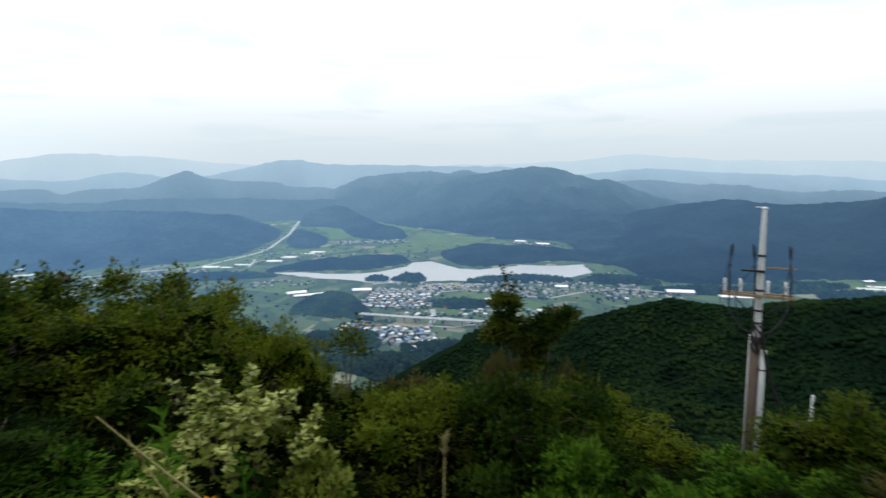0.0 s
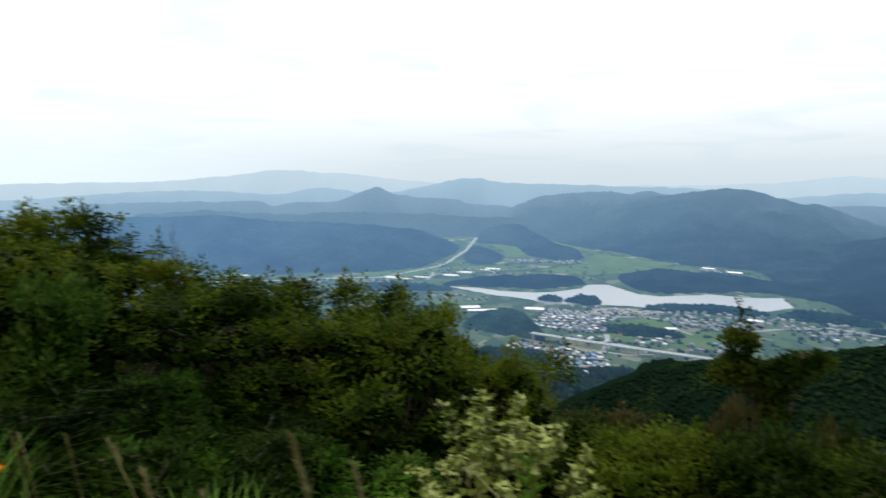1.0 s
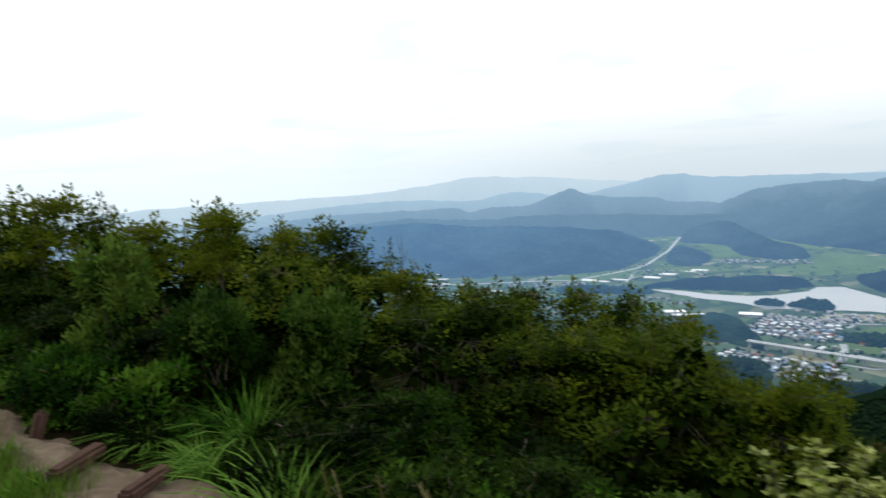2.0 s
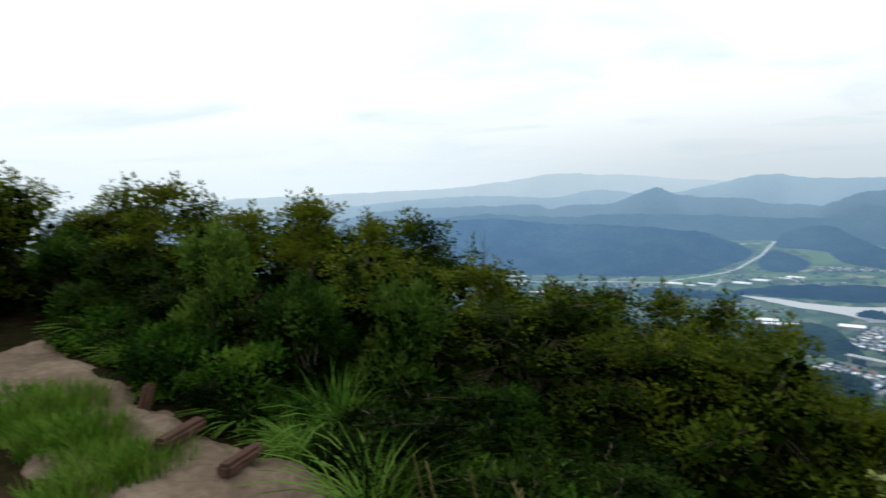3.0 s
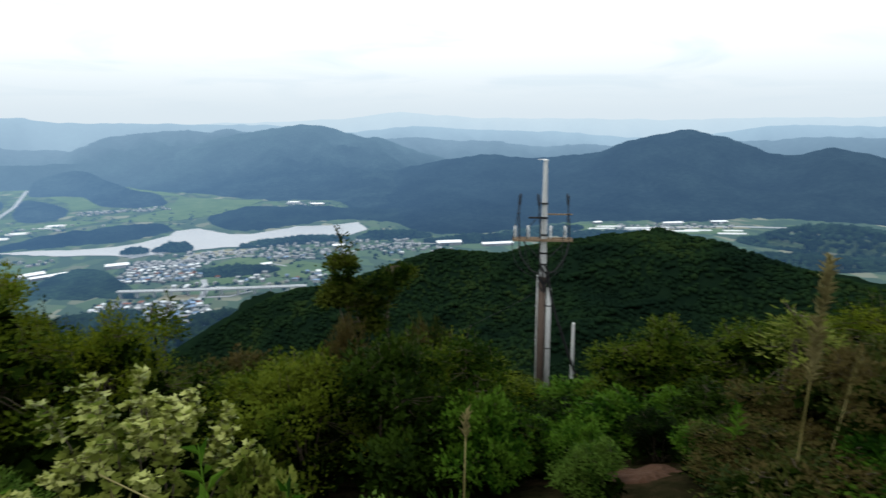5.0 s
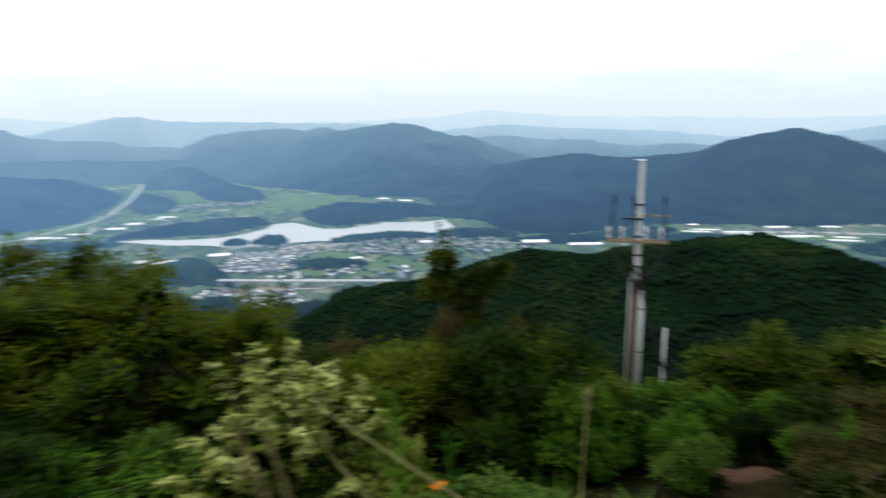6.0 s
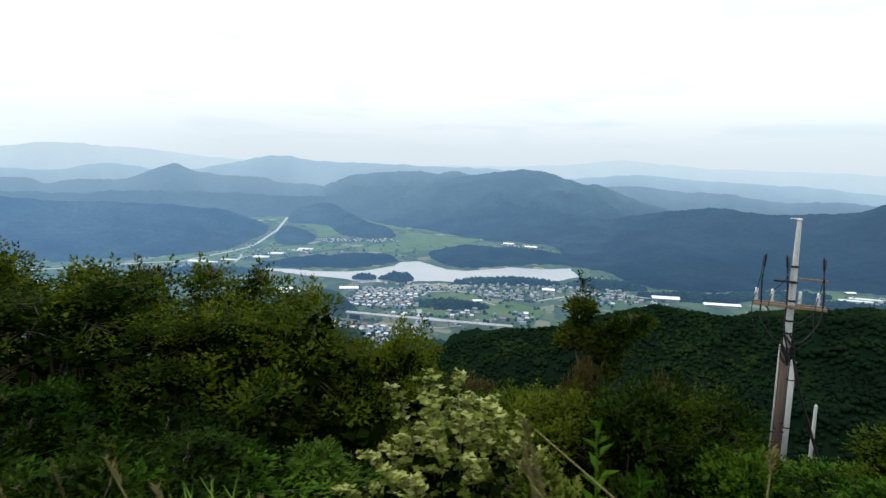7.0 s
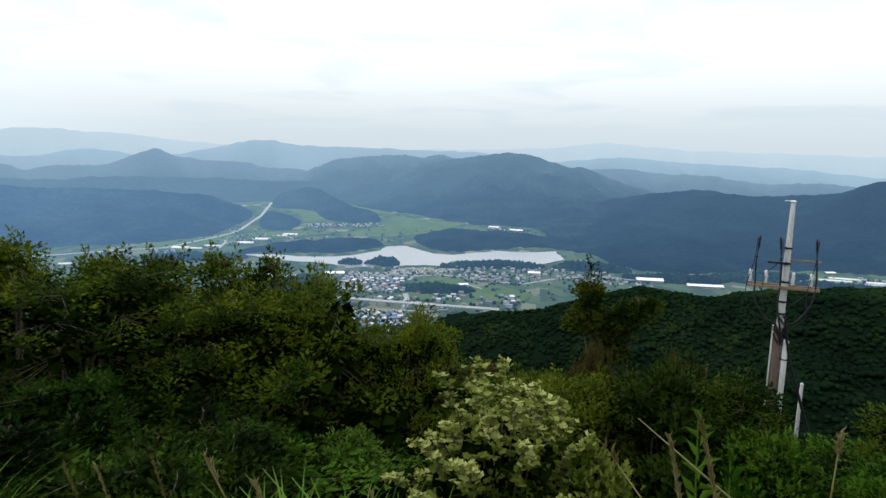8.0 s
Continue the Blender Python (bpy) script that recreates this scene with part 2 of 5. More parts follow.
def haze_glow(m, share=1.0):
    """Paints haze onto a far material: emission that depends on the distance."""
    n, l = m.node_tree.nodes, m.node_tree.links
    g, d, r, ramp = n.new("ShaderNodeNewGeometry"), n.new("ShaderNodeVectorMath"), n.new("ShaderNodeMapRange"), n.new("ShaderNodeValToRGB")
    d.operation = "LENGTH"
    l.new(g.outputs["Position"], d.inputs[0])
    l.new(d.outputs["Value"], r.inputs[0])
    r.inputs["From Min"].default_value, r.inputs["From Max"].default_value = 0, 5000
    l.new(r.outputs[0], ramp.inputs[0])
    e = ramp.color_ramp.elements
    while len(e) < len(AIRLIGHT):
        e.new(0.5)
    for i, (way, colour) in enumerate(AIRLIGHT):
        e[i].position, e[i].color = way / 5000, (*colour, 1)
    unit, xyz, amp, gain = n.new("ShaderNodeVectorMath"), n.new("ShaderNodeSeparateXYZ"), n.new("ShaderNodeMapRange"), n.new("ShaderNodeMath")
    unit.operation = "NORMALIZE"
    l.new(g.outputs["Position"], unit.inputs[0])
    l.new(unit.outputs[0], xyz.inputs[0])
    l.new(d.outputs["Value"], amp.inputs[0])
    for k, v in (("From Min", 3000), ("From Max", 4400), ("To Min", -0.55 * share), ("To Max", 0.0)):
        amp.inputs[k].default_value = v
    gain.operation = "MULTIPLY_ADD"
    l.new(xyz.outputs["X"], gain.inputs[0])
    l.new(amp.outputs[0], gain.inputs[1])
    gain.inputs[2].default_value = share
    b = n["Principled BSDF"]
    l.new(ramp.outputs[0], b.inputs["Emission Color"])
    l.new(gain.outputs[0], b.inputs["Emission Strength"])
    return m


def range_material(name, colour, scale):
    """Wooded far slopes: dark woods with paler clearings, haze painted over them as emission."""
    return haze_glow(surface("range_" + name, [tuple(v * 0.2 for v in colour), colour, tuple(v * 2.2 for v in colour)], scale, 0.95, 0.4, fine=9, spec=0.0))


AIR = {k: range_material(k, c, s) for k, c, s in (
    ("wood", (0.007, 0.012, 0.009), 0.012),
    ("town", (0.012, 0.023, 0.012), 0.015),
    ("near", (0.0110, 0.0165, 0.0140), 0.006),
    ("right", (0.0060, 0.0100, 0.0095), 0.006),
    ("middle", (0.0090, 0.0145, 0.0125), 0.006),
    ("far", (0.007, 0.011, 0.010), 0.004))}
# walls, roads and farmland take a lesser share of the painted haze emission
HOUSE_WALL = haze_glow(surface("house_wall", [(0.13, 0.14, 0.15), (0.36, 0.37, 0.385)], 0.05, 0.8, own=0.5), 0.5)
ROAD = haze_glow(surface("pale_road", [(0.22, 0.235, 0.25), (0.32, 0.33, 0.34)], 0.02, 0.85), 0.6)
FIELDS = haze_glow(valley_material(), 0.68)
PADDY = haze_glow(surface("green_paddy", [(0.058, 0.092, 0.050), (0.072, 0.112, 0.055), (0.098, 0.135, 0.070)], 0.012, 0.95, fine=7, spec=0.0), 0.75)
PLOT = haze_glow(surface("bare_plot", [(0.16, 0.16, 0.12), (0.25, 0.24, 0.18)], 0.02, 0.95, fine=6, spec=0.0), 0.5)
WATER = surface("lake_water", [(0.22, 0.255, 0.30), (0.27, 0.305, 0.35)], 0.004, 0.2, spec=0.5, bump=0.02, fine=40)


# ---- mesh helpers ----
def mesh_from(name, verts, faces, material, smooth=False):
    me = bpy.data.meshes.new(name)
    me.from_pydata([tuple(v) for v in verts], [], [tuple(int(i) for i in f) for f in faces])
    me.materials.append(material)
    if smooth:
        me.shade_smooth()
    return me


def thing(name, label, category, at=(0, 0, 0), group="", kind=""):
    ob = new(name)
    ob.empty_display_size = 0.2
    ob.matrix_world = Matrix.Translation(at)
    return tagged(ob, label, category, group, kind)


def part(name, data, material, parent, label=""):
    """One mesh object under a thing or a part; data is a bmesh or a ready mesh."""
    if isinstance(data, bmesh.types.BMesh):
        me = bpy.data.meshes.new(name)
        data.to_mesh(me)
        data.free()
        me.materials.append(material)
    else:
        me = data
    ob = new(name, me)
    ob.parent = parent
    return tagged(ob, label) if label else ob


def tube(points, radii, sides=6):
    """Verts and faces of a tapered tube along points."""
    verts, faces = [], []
    pts = [Vector(p) for p in points]
    for i, p in enumerate(pts):
        d = (pts[min(i + 1, len(pts) - 1)] - pts[max(i - 1, 0)]).normalized()
        side = d.cross(Vector((0.31, 0.95, 0.05)))
        side = side.normalized() if side.length > 0.01 else Vector((1, 0, 0))
        other = d.cross(side)
        for k in range(sides):
            a = math.tau * k / sides
            verts.append(p + (side * math.cos(a) + other * math.sin(a)) * radii[i])
    for i in range(len(pts) - 1):
        for k in range(sides):
            a, b = i * sides + k, i * sides + (k + 1) % sides
            faces.append((a, b, b + sides, a + sides))
    faces.append(tuple(range(sides))[::-1])
    faces.append(tuple((len(pts) - 1) * sides + k for k in range(sides)))
    return verts, faces


def merge(pieces):
    verts, faces = [], []
    for v, f in pieces:
        k = len(verts)
        verts += list(v)
        faces += [tuple(i + k for i in q) for q in f]
    return verts, faces


def box(sx, sy, sz, at=(0, 0, 0), bevel=0.0):
    bm = bmesh.new()
    bmesh.ops.create_cube(bm, size=1, matrix=Matrix.Translation(at) @ Matrix.Diagonal((sx, sy, sz, 1)))
    if bevel:
        bmesh.ops.bevel(bm, geom=bm.edges[:], offset=bevel, segments=2, affect="EDGES")
    return bm


def smooth(a, b, t):
    t = min(1.0, max(0.0, (t - a) / (b - a)))
    return t * t * (3 - 2 * t)


def along(table, x):
    """Smooth curve through the pairs of a table that runs upwards."""
    xs, ys = [p[0] for p in table], [p[1] for p in table]
    if x <= xs[0]:
        return ys[0]
    for i in range(len(xs) - 1):
        if x <= xs[i + 1]:
            h = xs[i + 1] - xs[i]
            m0 = (ys[i + 1] - ys[max(i - 1, 0)]) / (xs[i + 1] - xs[max(i - 1, 0)])
            j = min(i + 2, len(xs) - 1)
            m1 = (ys[j] - ys[i]) / (xs[j] - xs[i])
            u = (x - xs[i]) / h
            return ((2 * u**3 - 3 * u**2 + 1) * ys[i] + (u**3 - 2 * u**2 + u) * h * m0 + (3 * u**2 - 2 * u**3) * ys[i + 1] + (u**3 - u**2) * h * m1)
    return ys[-1]


def polar(az, r):
    a = radians(az)
    return -r * math.sin(a), r * math.cos(a)


# ---- the ground: summit, slope and valley floor in one sheet ----
def hill(x, y):
    """Height of the hilltop's ground."""
    s = y - 1.4 + 0.12 * max(0.0, x) - 0.35 * min(max(0.0, -x - 1.5), 5.0)
    drop = 0.45 * (s + math.sqrt(s * s + 0.6)) / 2
    z = -drop + (0.015 * min(-x, 14) * min(max(y, 0), 14) if x < 0 else 0.0)
    return z + 0.12 * noise.noise((x * 0.4, y * 0.4, 1.0)) + 0.04 * noise.noise((x * 1.9, y * 1.9, 4.0)) - 0.05


def ground_height(x, y):
    r = math.hypot(x, y)
    z = hill(x, y) if y > -3 or r < 30 else hill(x, -3) - 0.1 * max(0, r - 30)
    if r > 30:
        z -= 0.10 * (r - 30)
    k = 12.0
    return max(z, VALLEY) + (k * math.exp(-abs(z - VALLEY) / k) * 0.3 if r > 200 else 0.0)


def ground():
    rings = [0.0] + [0.5 * 1.075 ** i for i in range(128)]
    rings = [r for r in rings if r < 4850] + [4850.0]
    steps = 240
    verts, faces = [(0, 0, ground_height(0, 0))], []
    for r in rings[1:]:
        for k in range(steps):
            a = math.tau * k / steps
            x, y = -r * math.sin(a), r * math.cos(a)
            verts.append((x, y, ground_height(x, y)))
    for k in range(steps):
        faces.append((0, 1 + k, 1 + (k + 1) % steps))
    for i in range(len(rings) - 2):
        for k in range(steps):
            a, b = 1 + i * steps + k, 1 + i * steps + (k + 1) % steps
            faces.append((a, a + steps, b + steps, b))
    me = mesh_from("ground", verts, faces, SOIL, True)
    me.materials.append(FIELDS)
    for p in me.polygons:
        if p.center.z < VALLEY + 12:
            p.material_index = 1
    tagged(new("ground", me), "dark soil hilltop falling to a green farmed valley floor", "ground", kind="structure")


ground()


# ---- mountains ----
def mountain(name, label, table, dist, foot_line, back, material, rough=1.0, foot=VALLEY, columns=300, seed=0.0, wander=0.02, category="mountain"):
    """A range whose crest follows table (turn to the left in degrees, height above the eye's level in degrees) at dist metres;
    foot_line: how far away its near foot lies, a number or a table by turn."""
    table = sorted(table)
    a0, a1 = table[0][0], table[-1][0]
    rows = 36
    verts, faces = [], []
    for i in range(columns + 1):
        az = a0 + (a1 - a0) * i / columns
        n1 = noise.fractal((az * 0.6 + seed, seed, 0), 0.75, 2.0, 7)
        mid = dist if isinstance(dist, (int, float)) else along(sorted(dist), az)
        r0 = mid * (1 + wander * noise.noise((az * 0.2, seed, 3)))
        crest = EYE + r0 * math.tan(radians(along(table, az))) + mid * 0.0027 * n1 * rough
        near = foot_line if isinstance(foot_line, (int, float)) else along(sorted(foot_line), az)
        foot_run = max(30.0, r0 - near * (1 + 0.02 * rough * noise.fractal((az * 0.8, seed, 8), 0.8, 2.0, 4)))
        for j in range(rows + 1):
            v = j / rows * 2 - 1                   # -1 foot in front, 0 crest, 1 foot behind
            r = r0 + (v * foot_run if v < 0 else v * back)
            x, y = polar(az, r)
            w = 1 - abs(v)
            g = noise.ridged_multi_fractal((x * 0.0036 + seed, y * 0.0020, seed), 0.85, 2.1, 6, 1.0, 2.0) - 1.15
            shape = w ** 1.15 * (0.55 + 0.45 * w)
            carve = 4 * w * (1 - w)
            z = foot - 3 + (crest - foot + 3) * shape * (1 if w > 0.99 else (1 + 0.5 * rough * g * carve))
            z = min(z, crest + (r - r0) * 0.02 if v > 0 else EYE + (crest - EYE) * r / r0 if crest < EYE else z)
            verts.append((x, y, z if w < 1 else crest))
    s = rows + 1
    for i in range(columns):
        for j in range(rows):
            faces.append((i * s + j, i * s + j + 1, (i + 1) * s + j + 1, (i + 1) * s + j))
    me = mesh_from(name, verts, faces, material, True)
    return tagged(new(name, me), label, category, kind="structure")


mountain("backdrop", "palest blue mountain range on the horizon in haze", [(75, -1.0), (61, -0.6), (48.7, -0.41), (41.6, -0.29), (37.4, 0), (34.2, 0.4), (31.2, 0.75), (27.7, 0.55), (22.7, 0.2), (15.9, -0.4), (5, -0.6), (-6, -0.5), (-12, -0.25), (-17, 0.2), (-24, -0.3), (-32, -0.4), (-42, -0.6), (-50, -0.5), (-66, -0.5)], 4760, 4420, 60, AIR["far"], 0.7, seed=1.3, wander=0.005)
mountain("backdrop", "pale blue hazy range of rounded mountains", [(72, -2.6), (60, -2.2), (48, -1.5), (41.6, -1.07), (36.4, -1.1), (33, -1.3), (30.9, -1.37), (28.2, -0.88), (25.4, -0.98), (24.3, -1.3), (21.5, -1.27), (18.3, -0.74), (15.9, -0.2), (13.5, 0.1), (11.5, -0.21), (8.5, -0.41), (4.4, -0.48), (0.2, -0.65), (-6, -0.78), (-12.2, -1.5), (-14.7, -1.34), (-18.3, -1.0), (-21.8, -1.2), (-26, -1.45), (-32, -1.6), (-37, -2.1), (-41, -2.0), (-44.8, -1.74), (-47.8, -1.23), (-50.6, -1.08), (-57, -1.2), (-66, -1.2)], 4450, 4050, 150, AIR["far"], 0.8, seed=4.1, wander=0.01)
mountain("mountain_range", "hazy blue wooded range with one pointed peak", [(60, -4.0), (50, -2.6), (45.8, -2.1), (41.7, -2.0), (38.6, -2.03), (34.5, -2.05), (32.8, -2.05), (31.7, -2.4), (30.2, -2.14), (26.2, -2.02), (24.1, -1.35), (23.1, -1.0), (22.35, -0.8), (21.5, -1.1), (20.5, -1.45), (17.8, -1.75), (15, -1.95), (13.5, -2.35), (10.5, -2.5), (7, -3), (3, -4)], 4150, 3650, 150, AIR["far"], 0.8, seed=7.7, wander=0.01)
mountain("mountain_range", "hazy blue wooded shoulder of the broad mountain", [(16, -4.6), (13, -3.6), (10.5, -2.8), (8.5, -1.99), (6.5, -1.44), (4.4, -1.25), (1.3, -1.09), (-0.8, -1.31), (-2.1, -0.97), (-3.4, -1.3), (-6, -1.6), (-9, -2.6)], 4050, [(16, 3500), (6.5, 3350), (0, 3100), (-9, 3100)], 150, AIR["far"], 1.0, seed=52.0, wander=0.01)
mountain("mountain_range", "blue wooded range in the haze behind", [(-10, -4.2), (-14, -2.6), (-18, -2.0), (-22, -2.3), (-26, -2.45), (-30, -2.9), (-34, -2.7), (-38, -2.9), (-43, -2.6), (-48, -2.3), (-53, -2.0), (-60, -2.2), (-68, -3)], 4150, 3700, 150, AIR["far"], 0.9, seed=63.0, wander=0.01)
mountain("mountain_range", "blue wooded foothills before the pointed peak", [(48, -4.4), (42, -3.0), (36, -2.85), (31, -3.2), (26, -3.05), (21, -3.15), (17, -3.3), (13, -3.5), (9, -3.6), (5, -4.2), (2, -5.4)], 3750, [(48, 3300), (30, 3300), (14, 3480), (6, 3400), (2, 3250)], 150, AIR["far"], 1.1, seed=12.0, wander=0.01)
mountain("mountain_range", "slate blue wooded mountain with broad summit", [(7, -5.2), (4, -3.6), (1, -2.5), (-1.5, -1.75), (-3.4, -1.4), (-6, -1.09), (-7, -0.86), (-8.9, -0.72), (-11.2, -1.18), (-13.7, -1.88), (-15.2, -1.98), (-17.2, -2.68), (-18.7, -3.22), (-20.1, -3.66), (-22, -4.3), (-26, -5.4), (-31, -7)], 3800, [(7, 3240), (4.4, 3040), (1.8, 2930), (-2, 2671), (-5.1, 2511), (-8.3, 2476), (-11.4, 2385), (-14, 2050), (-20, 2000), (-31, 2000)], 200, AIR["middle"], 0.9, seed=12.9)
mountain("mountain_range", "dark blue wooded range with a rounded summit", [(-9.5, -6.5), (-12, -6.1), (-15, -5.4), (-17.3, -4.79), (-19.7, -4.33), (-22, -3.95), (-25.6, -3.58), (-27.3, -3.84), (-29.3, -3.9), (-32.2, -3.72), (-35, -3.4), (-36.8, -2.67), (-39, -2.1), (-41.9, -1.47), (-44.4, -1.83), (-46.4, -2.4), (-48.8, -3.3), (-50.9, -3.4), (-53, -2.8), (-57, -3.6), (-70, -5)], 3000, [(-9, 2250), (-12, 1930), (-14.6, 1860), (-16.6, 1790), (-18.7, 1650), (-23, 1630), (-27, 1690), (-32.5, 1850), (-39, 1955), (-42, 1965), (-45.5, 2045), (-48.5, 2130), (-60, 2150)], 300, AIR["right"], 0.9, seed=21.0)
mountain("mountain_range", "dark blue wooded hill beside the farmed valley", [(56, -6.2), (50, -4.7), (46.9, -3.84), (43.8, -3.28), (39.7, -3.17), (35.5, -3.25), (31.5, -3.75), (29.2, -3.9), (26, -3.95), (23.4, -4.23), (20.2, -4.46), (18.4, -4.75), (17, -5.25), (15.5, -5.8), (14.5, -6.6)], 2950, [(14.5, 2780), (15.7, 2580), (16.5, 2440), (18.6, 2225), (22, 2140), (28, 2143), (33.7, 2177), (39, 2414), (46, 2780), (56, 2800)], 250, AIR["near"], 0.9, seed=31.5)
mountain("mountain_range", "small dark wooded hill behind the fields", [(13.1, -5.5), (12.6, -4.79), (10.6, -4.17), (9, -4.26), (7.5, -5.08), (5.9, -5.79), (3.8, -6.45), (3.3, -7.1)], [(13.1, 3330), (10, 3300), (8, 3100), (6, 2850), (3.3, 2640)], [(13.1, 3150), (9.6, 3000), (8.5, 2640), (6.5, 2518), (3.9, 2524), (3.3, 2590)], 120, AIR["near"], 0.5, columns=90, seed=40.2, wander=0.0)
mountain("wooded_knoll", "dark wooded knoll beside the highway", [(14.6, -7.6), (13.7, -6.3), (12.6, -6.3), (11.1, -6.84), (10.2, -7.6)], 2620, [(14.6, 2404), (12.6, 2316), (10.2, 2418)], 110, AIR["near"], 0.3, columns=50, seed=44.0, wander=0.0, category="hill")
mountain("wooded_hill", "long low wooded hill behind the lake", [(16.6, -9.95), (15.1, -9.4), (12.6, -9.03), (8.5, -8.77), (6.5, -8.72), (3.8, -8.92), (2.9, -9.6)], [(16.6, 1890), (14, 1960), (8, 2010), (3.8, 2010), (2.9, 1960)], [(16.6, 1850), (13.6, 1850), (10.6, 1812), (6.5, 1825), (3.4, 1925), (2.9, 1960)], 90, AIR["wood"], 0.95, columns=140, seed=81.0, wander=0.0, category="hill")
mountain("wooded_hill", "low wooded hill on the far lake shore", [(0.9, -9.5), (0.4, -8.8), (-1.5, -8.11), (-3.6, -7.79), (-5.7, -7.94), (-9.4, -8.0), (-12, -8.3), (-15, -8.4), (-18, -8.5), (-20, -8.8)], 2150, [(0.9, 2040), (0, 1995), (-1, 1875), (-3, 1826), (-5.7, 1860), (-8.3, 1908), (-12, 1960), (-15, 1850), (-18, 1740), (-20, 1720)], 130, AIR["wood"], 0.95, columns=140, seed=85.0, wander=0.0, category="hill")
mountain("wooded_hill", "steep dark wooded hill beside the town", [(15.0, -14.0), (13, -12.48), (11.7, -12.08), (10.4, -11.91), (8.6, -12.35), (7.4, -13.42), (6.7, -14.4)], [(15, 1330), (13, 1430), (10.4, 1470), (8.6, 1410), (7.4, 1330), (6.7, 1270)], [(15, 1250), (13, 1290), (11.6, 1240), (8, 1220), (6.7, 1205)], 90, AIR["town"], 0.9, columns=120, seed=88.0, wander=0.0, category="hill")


# ---- woods ----
def ico(levels):
    bm = bmesh.new()
    bmesh.ops.create_icosphere(bm, subdivisions=levels, radius=1)
    v = np.array([p.co[:] for p in bm.verts])
    f = np.array([[q.index for q in p.verts] for p in bm.faces])
    bm.free()
    return v, f


BALL, COARSE = ico(2), ico(1)


def crowns(name, places, material, low, high, rng, ball=None, lift=0.25, flat=1.0):
    """Lumpy tree crowns at places (x, y, z of the ground), one joined mesh."""
    vs, fs = [], []
    ICO_V, ICO_F = ball or BALL
    for i, (x, y, z) in enumerate(places):
        s = rng.uniform(low, high)
        v = ICO_V * (s * rng.uniform(0.8, 1.25), s * rng.uniform(0.8, 1.25), s * rng.uniform(0.75, 1.4) * flat)
        v = v * (1 + rng.uniform(-0.3, 0.3, (len(v), 1)))
        vs.append(v + (x, y, z + s * lift))
        fs.append(ICO_F + i * len(ICO_V))
    me = mesh_from(name, np.concatenate(vs), np.concatenate(fs), material, True)
    return new(name, me)


RIDGE = sorted([(12, -24.0), (6, -20.5), (0.5, -17.9), (-6, -15.8), (-11, -15.2), (-14, -14.4), (-20, -12.7), (-24, -12.7), (-27.4, -12.8), (-32.6, -11.6), (-40, -10.8), (-44.7, -10.8), (-49.3, -12.0), (-53.5, -12.9), (-58, -13.5), (-68, -15)])


def ridge_height(az, r):
    r0 = 640 + 2.2 * (az + 40)
    crest = EYE + r0 * math.tan(radians(along(RIDGE, az)))
    x, y = polar(az, r)
    d = r - r0
    n1 = noise.ridged_multi_fractal((x * 0.0045, y * 0.0045, 2.2), 0.9, 2.0, 4, 1.0, 2.0) - 1.0
    fall = 0.42 * abs(d) if d < 0 else 0.55 * d
    soft = 25 * (1 - math.exp(-abs(d) / 40))
    return crest - fall + min(1, abs(d) / 70) * 48 * n1 + soft * 0.15


def forest_ridge():
    rng = np.random.default_rng(5)
    verts, faces, cols, rows = [], [], 150, 60
    for i in range(cols + 1):
        az = 12 - 80 * i / cols
        for j in range(rows + 1):
            r = 300 + 560 * j / rows
            verts.append((*polar(az, r), max(ridge_height(az, r), VALLEY - 4)))
    s = rows + 1
    for i in range(cols):
        for j in range(rows):
            faces.append((i * s + j, i * s + j + 1, (i + 1) * s + j + 1, (i + 1) * s + j)[::-1])
    base = tagged(new("forested_ridge", mesh_from("forested_ridge", verts, faces, SHADED_FLOOR, True)), "dark green forested ridge below the summit", "ridge", kind="structure")
    places = []
    while len(places) < 18000:
        az, r = rng.uniform(-64, 8), math.sqrt(rng.uniform(330 ** 2, 720 ** 2))
        r0 = 640 + 2.2 * (az + 40)
        if r > r0 + 45:
            continue
        z = ridge_height(az, r)
        if z > VALLEY:
            places.append((*polar(az, r), z))
    woods = crowns("ridge_trees", places, FOREST, 1.7, 3.2, rng, COARSE, 0.2, 0.75)
    tagged(woods, "dense dark green tree crowns covering the ridge", "forest", kind="stuff")


forest_ridge()


def wood(label, cx, cy, lx, ly, turn, height, count, seed, low=4.5, high=8.5):
    """A wooded mound on the valley floor."""
    rng = np.random.default_rng(seed)
    c, s = math.cos(radians(turn)), math.sin(radians(turn))
    places = []
    for _ in range(count):
        a, q = rng.uniform(0, math.tau), math.sqrt(rng.uniform())
        q *= 1 + 0.18 * math.sin(3 * a + seed)
        u, v = q * lx * math.cos(a), q * ly * math.sin(a)
        places.append((cx + c * u - s * v, cy + s * u + c * v, VALLEY + height * max(0, 1 - q * q) ** 0.8))
    for k in range(count // 2):
        a = math.tau * k / (count // 2)
        q = 1 + 0.18 * math.sin(3 * a + seed)
        u, v = q * lx * math.cos(a), q * ly * math.sin(a)
        places.append((cx + c * u - s * v, cy + s * u + c * v, VALLEY - 1))
    ob = crowns("woodland", places, AIR["town"], low, high, rng, COARSE)
    tagged(ob, label, "woodland", kind="stuff")


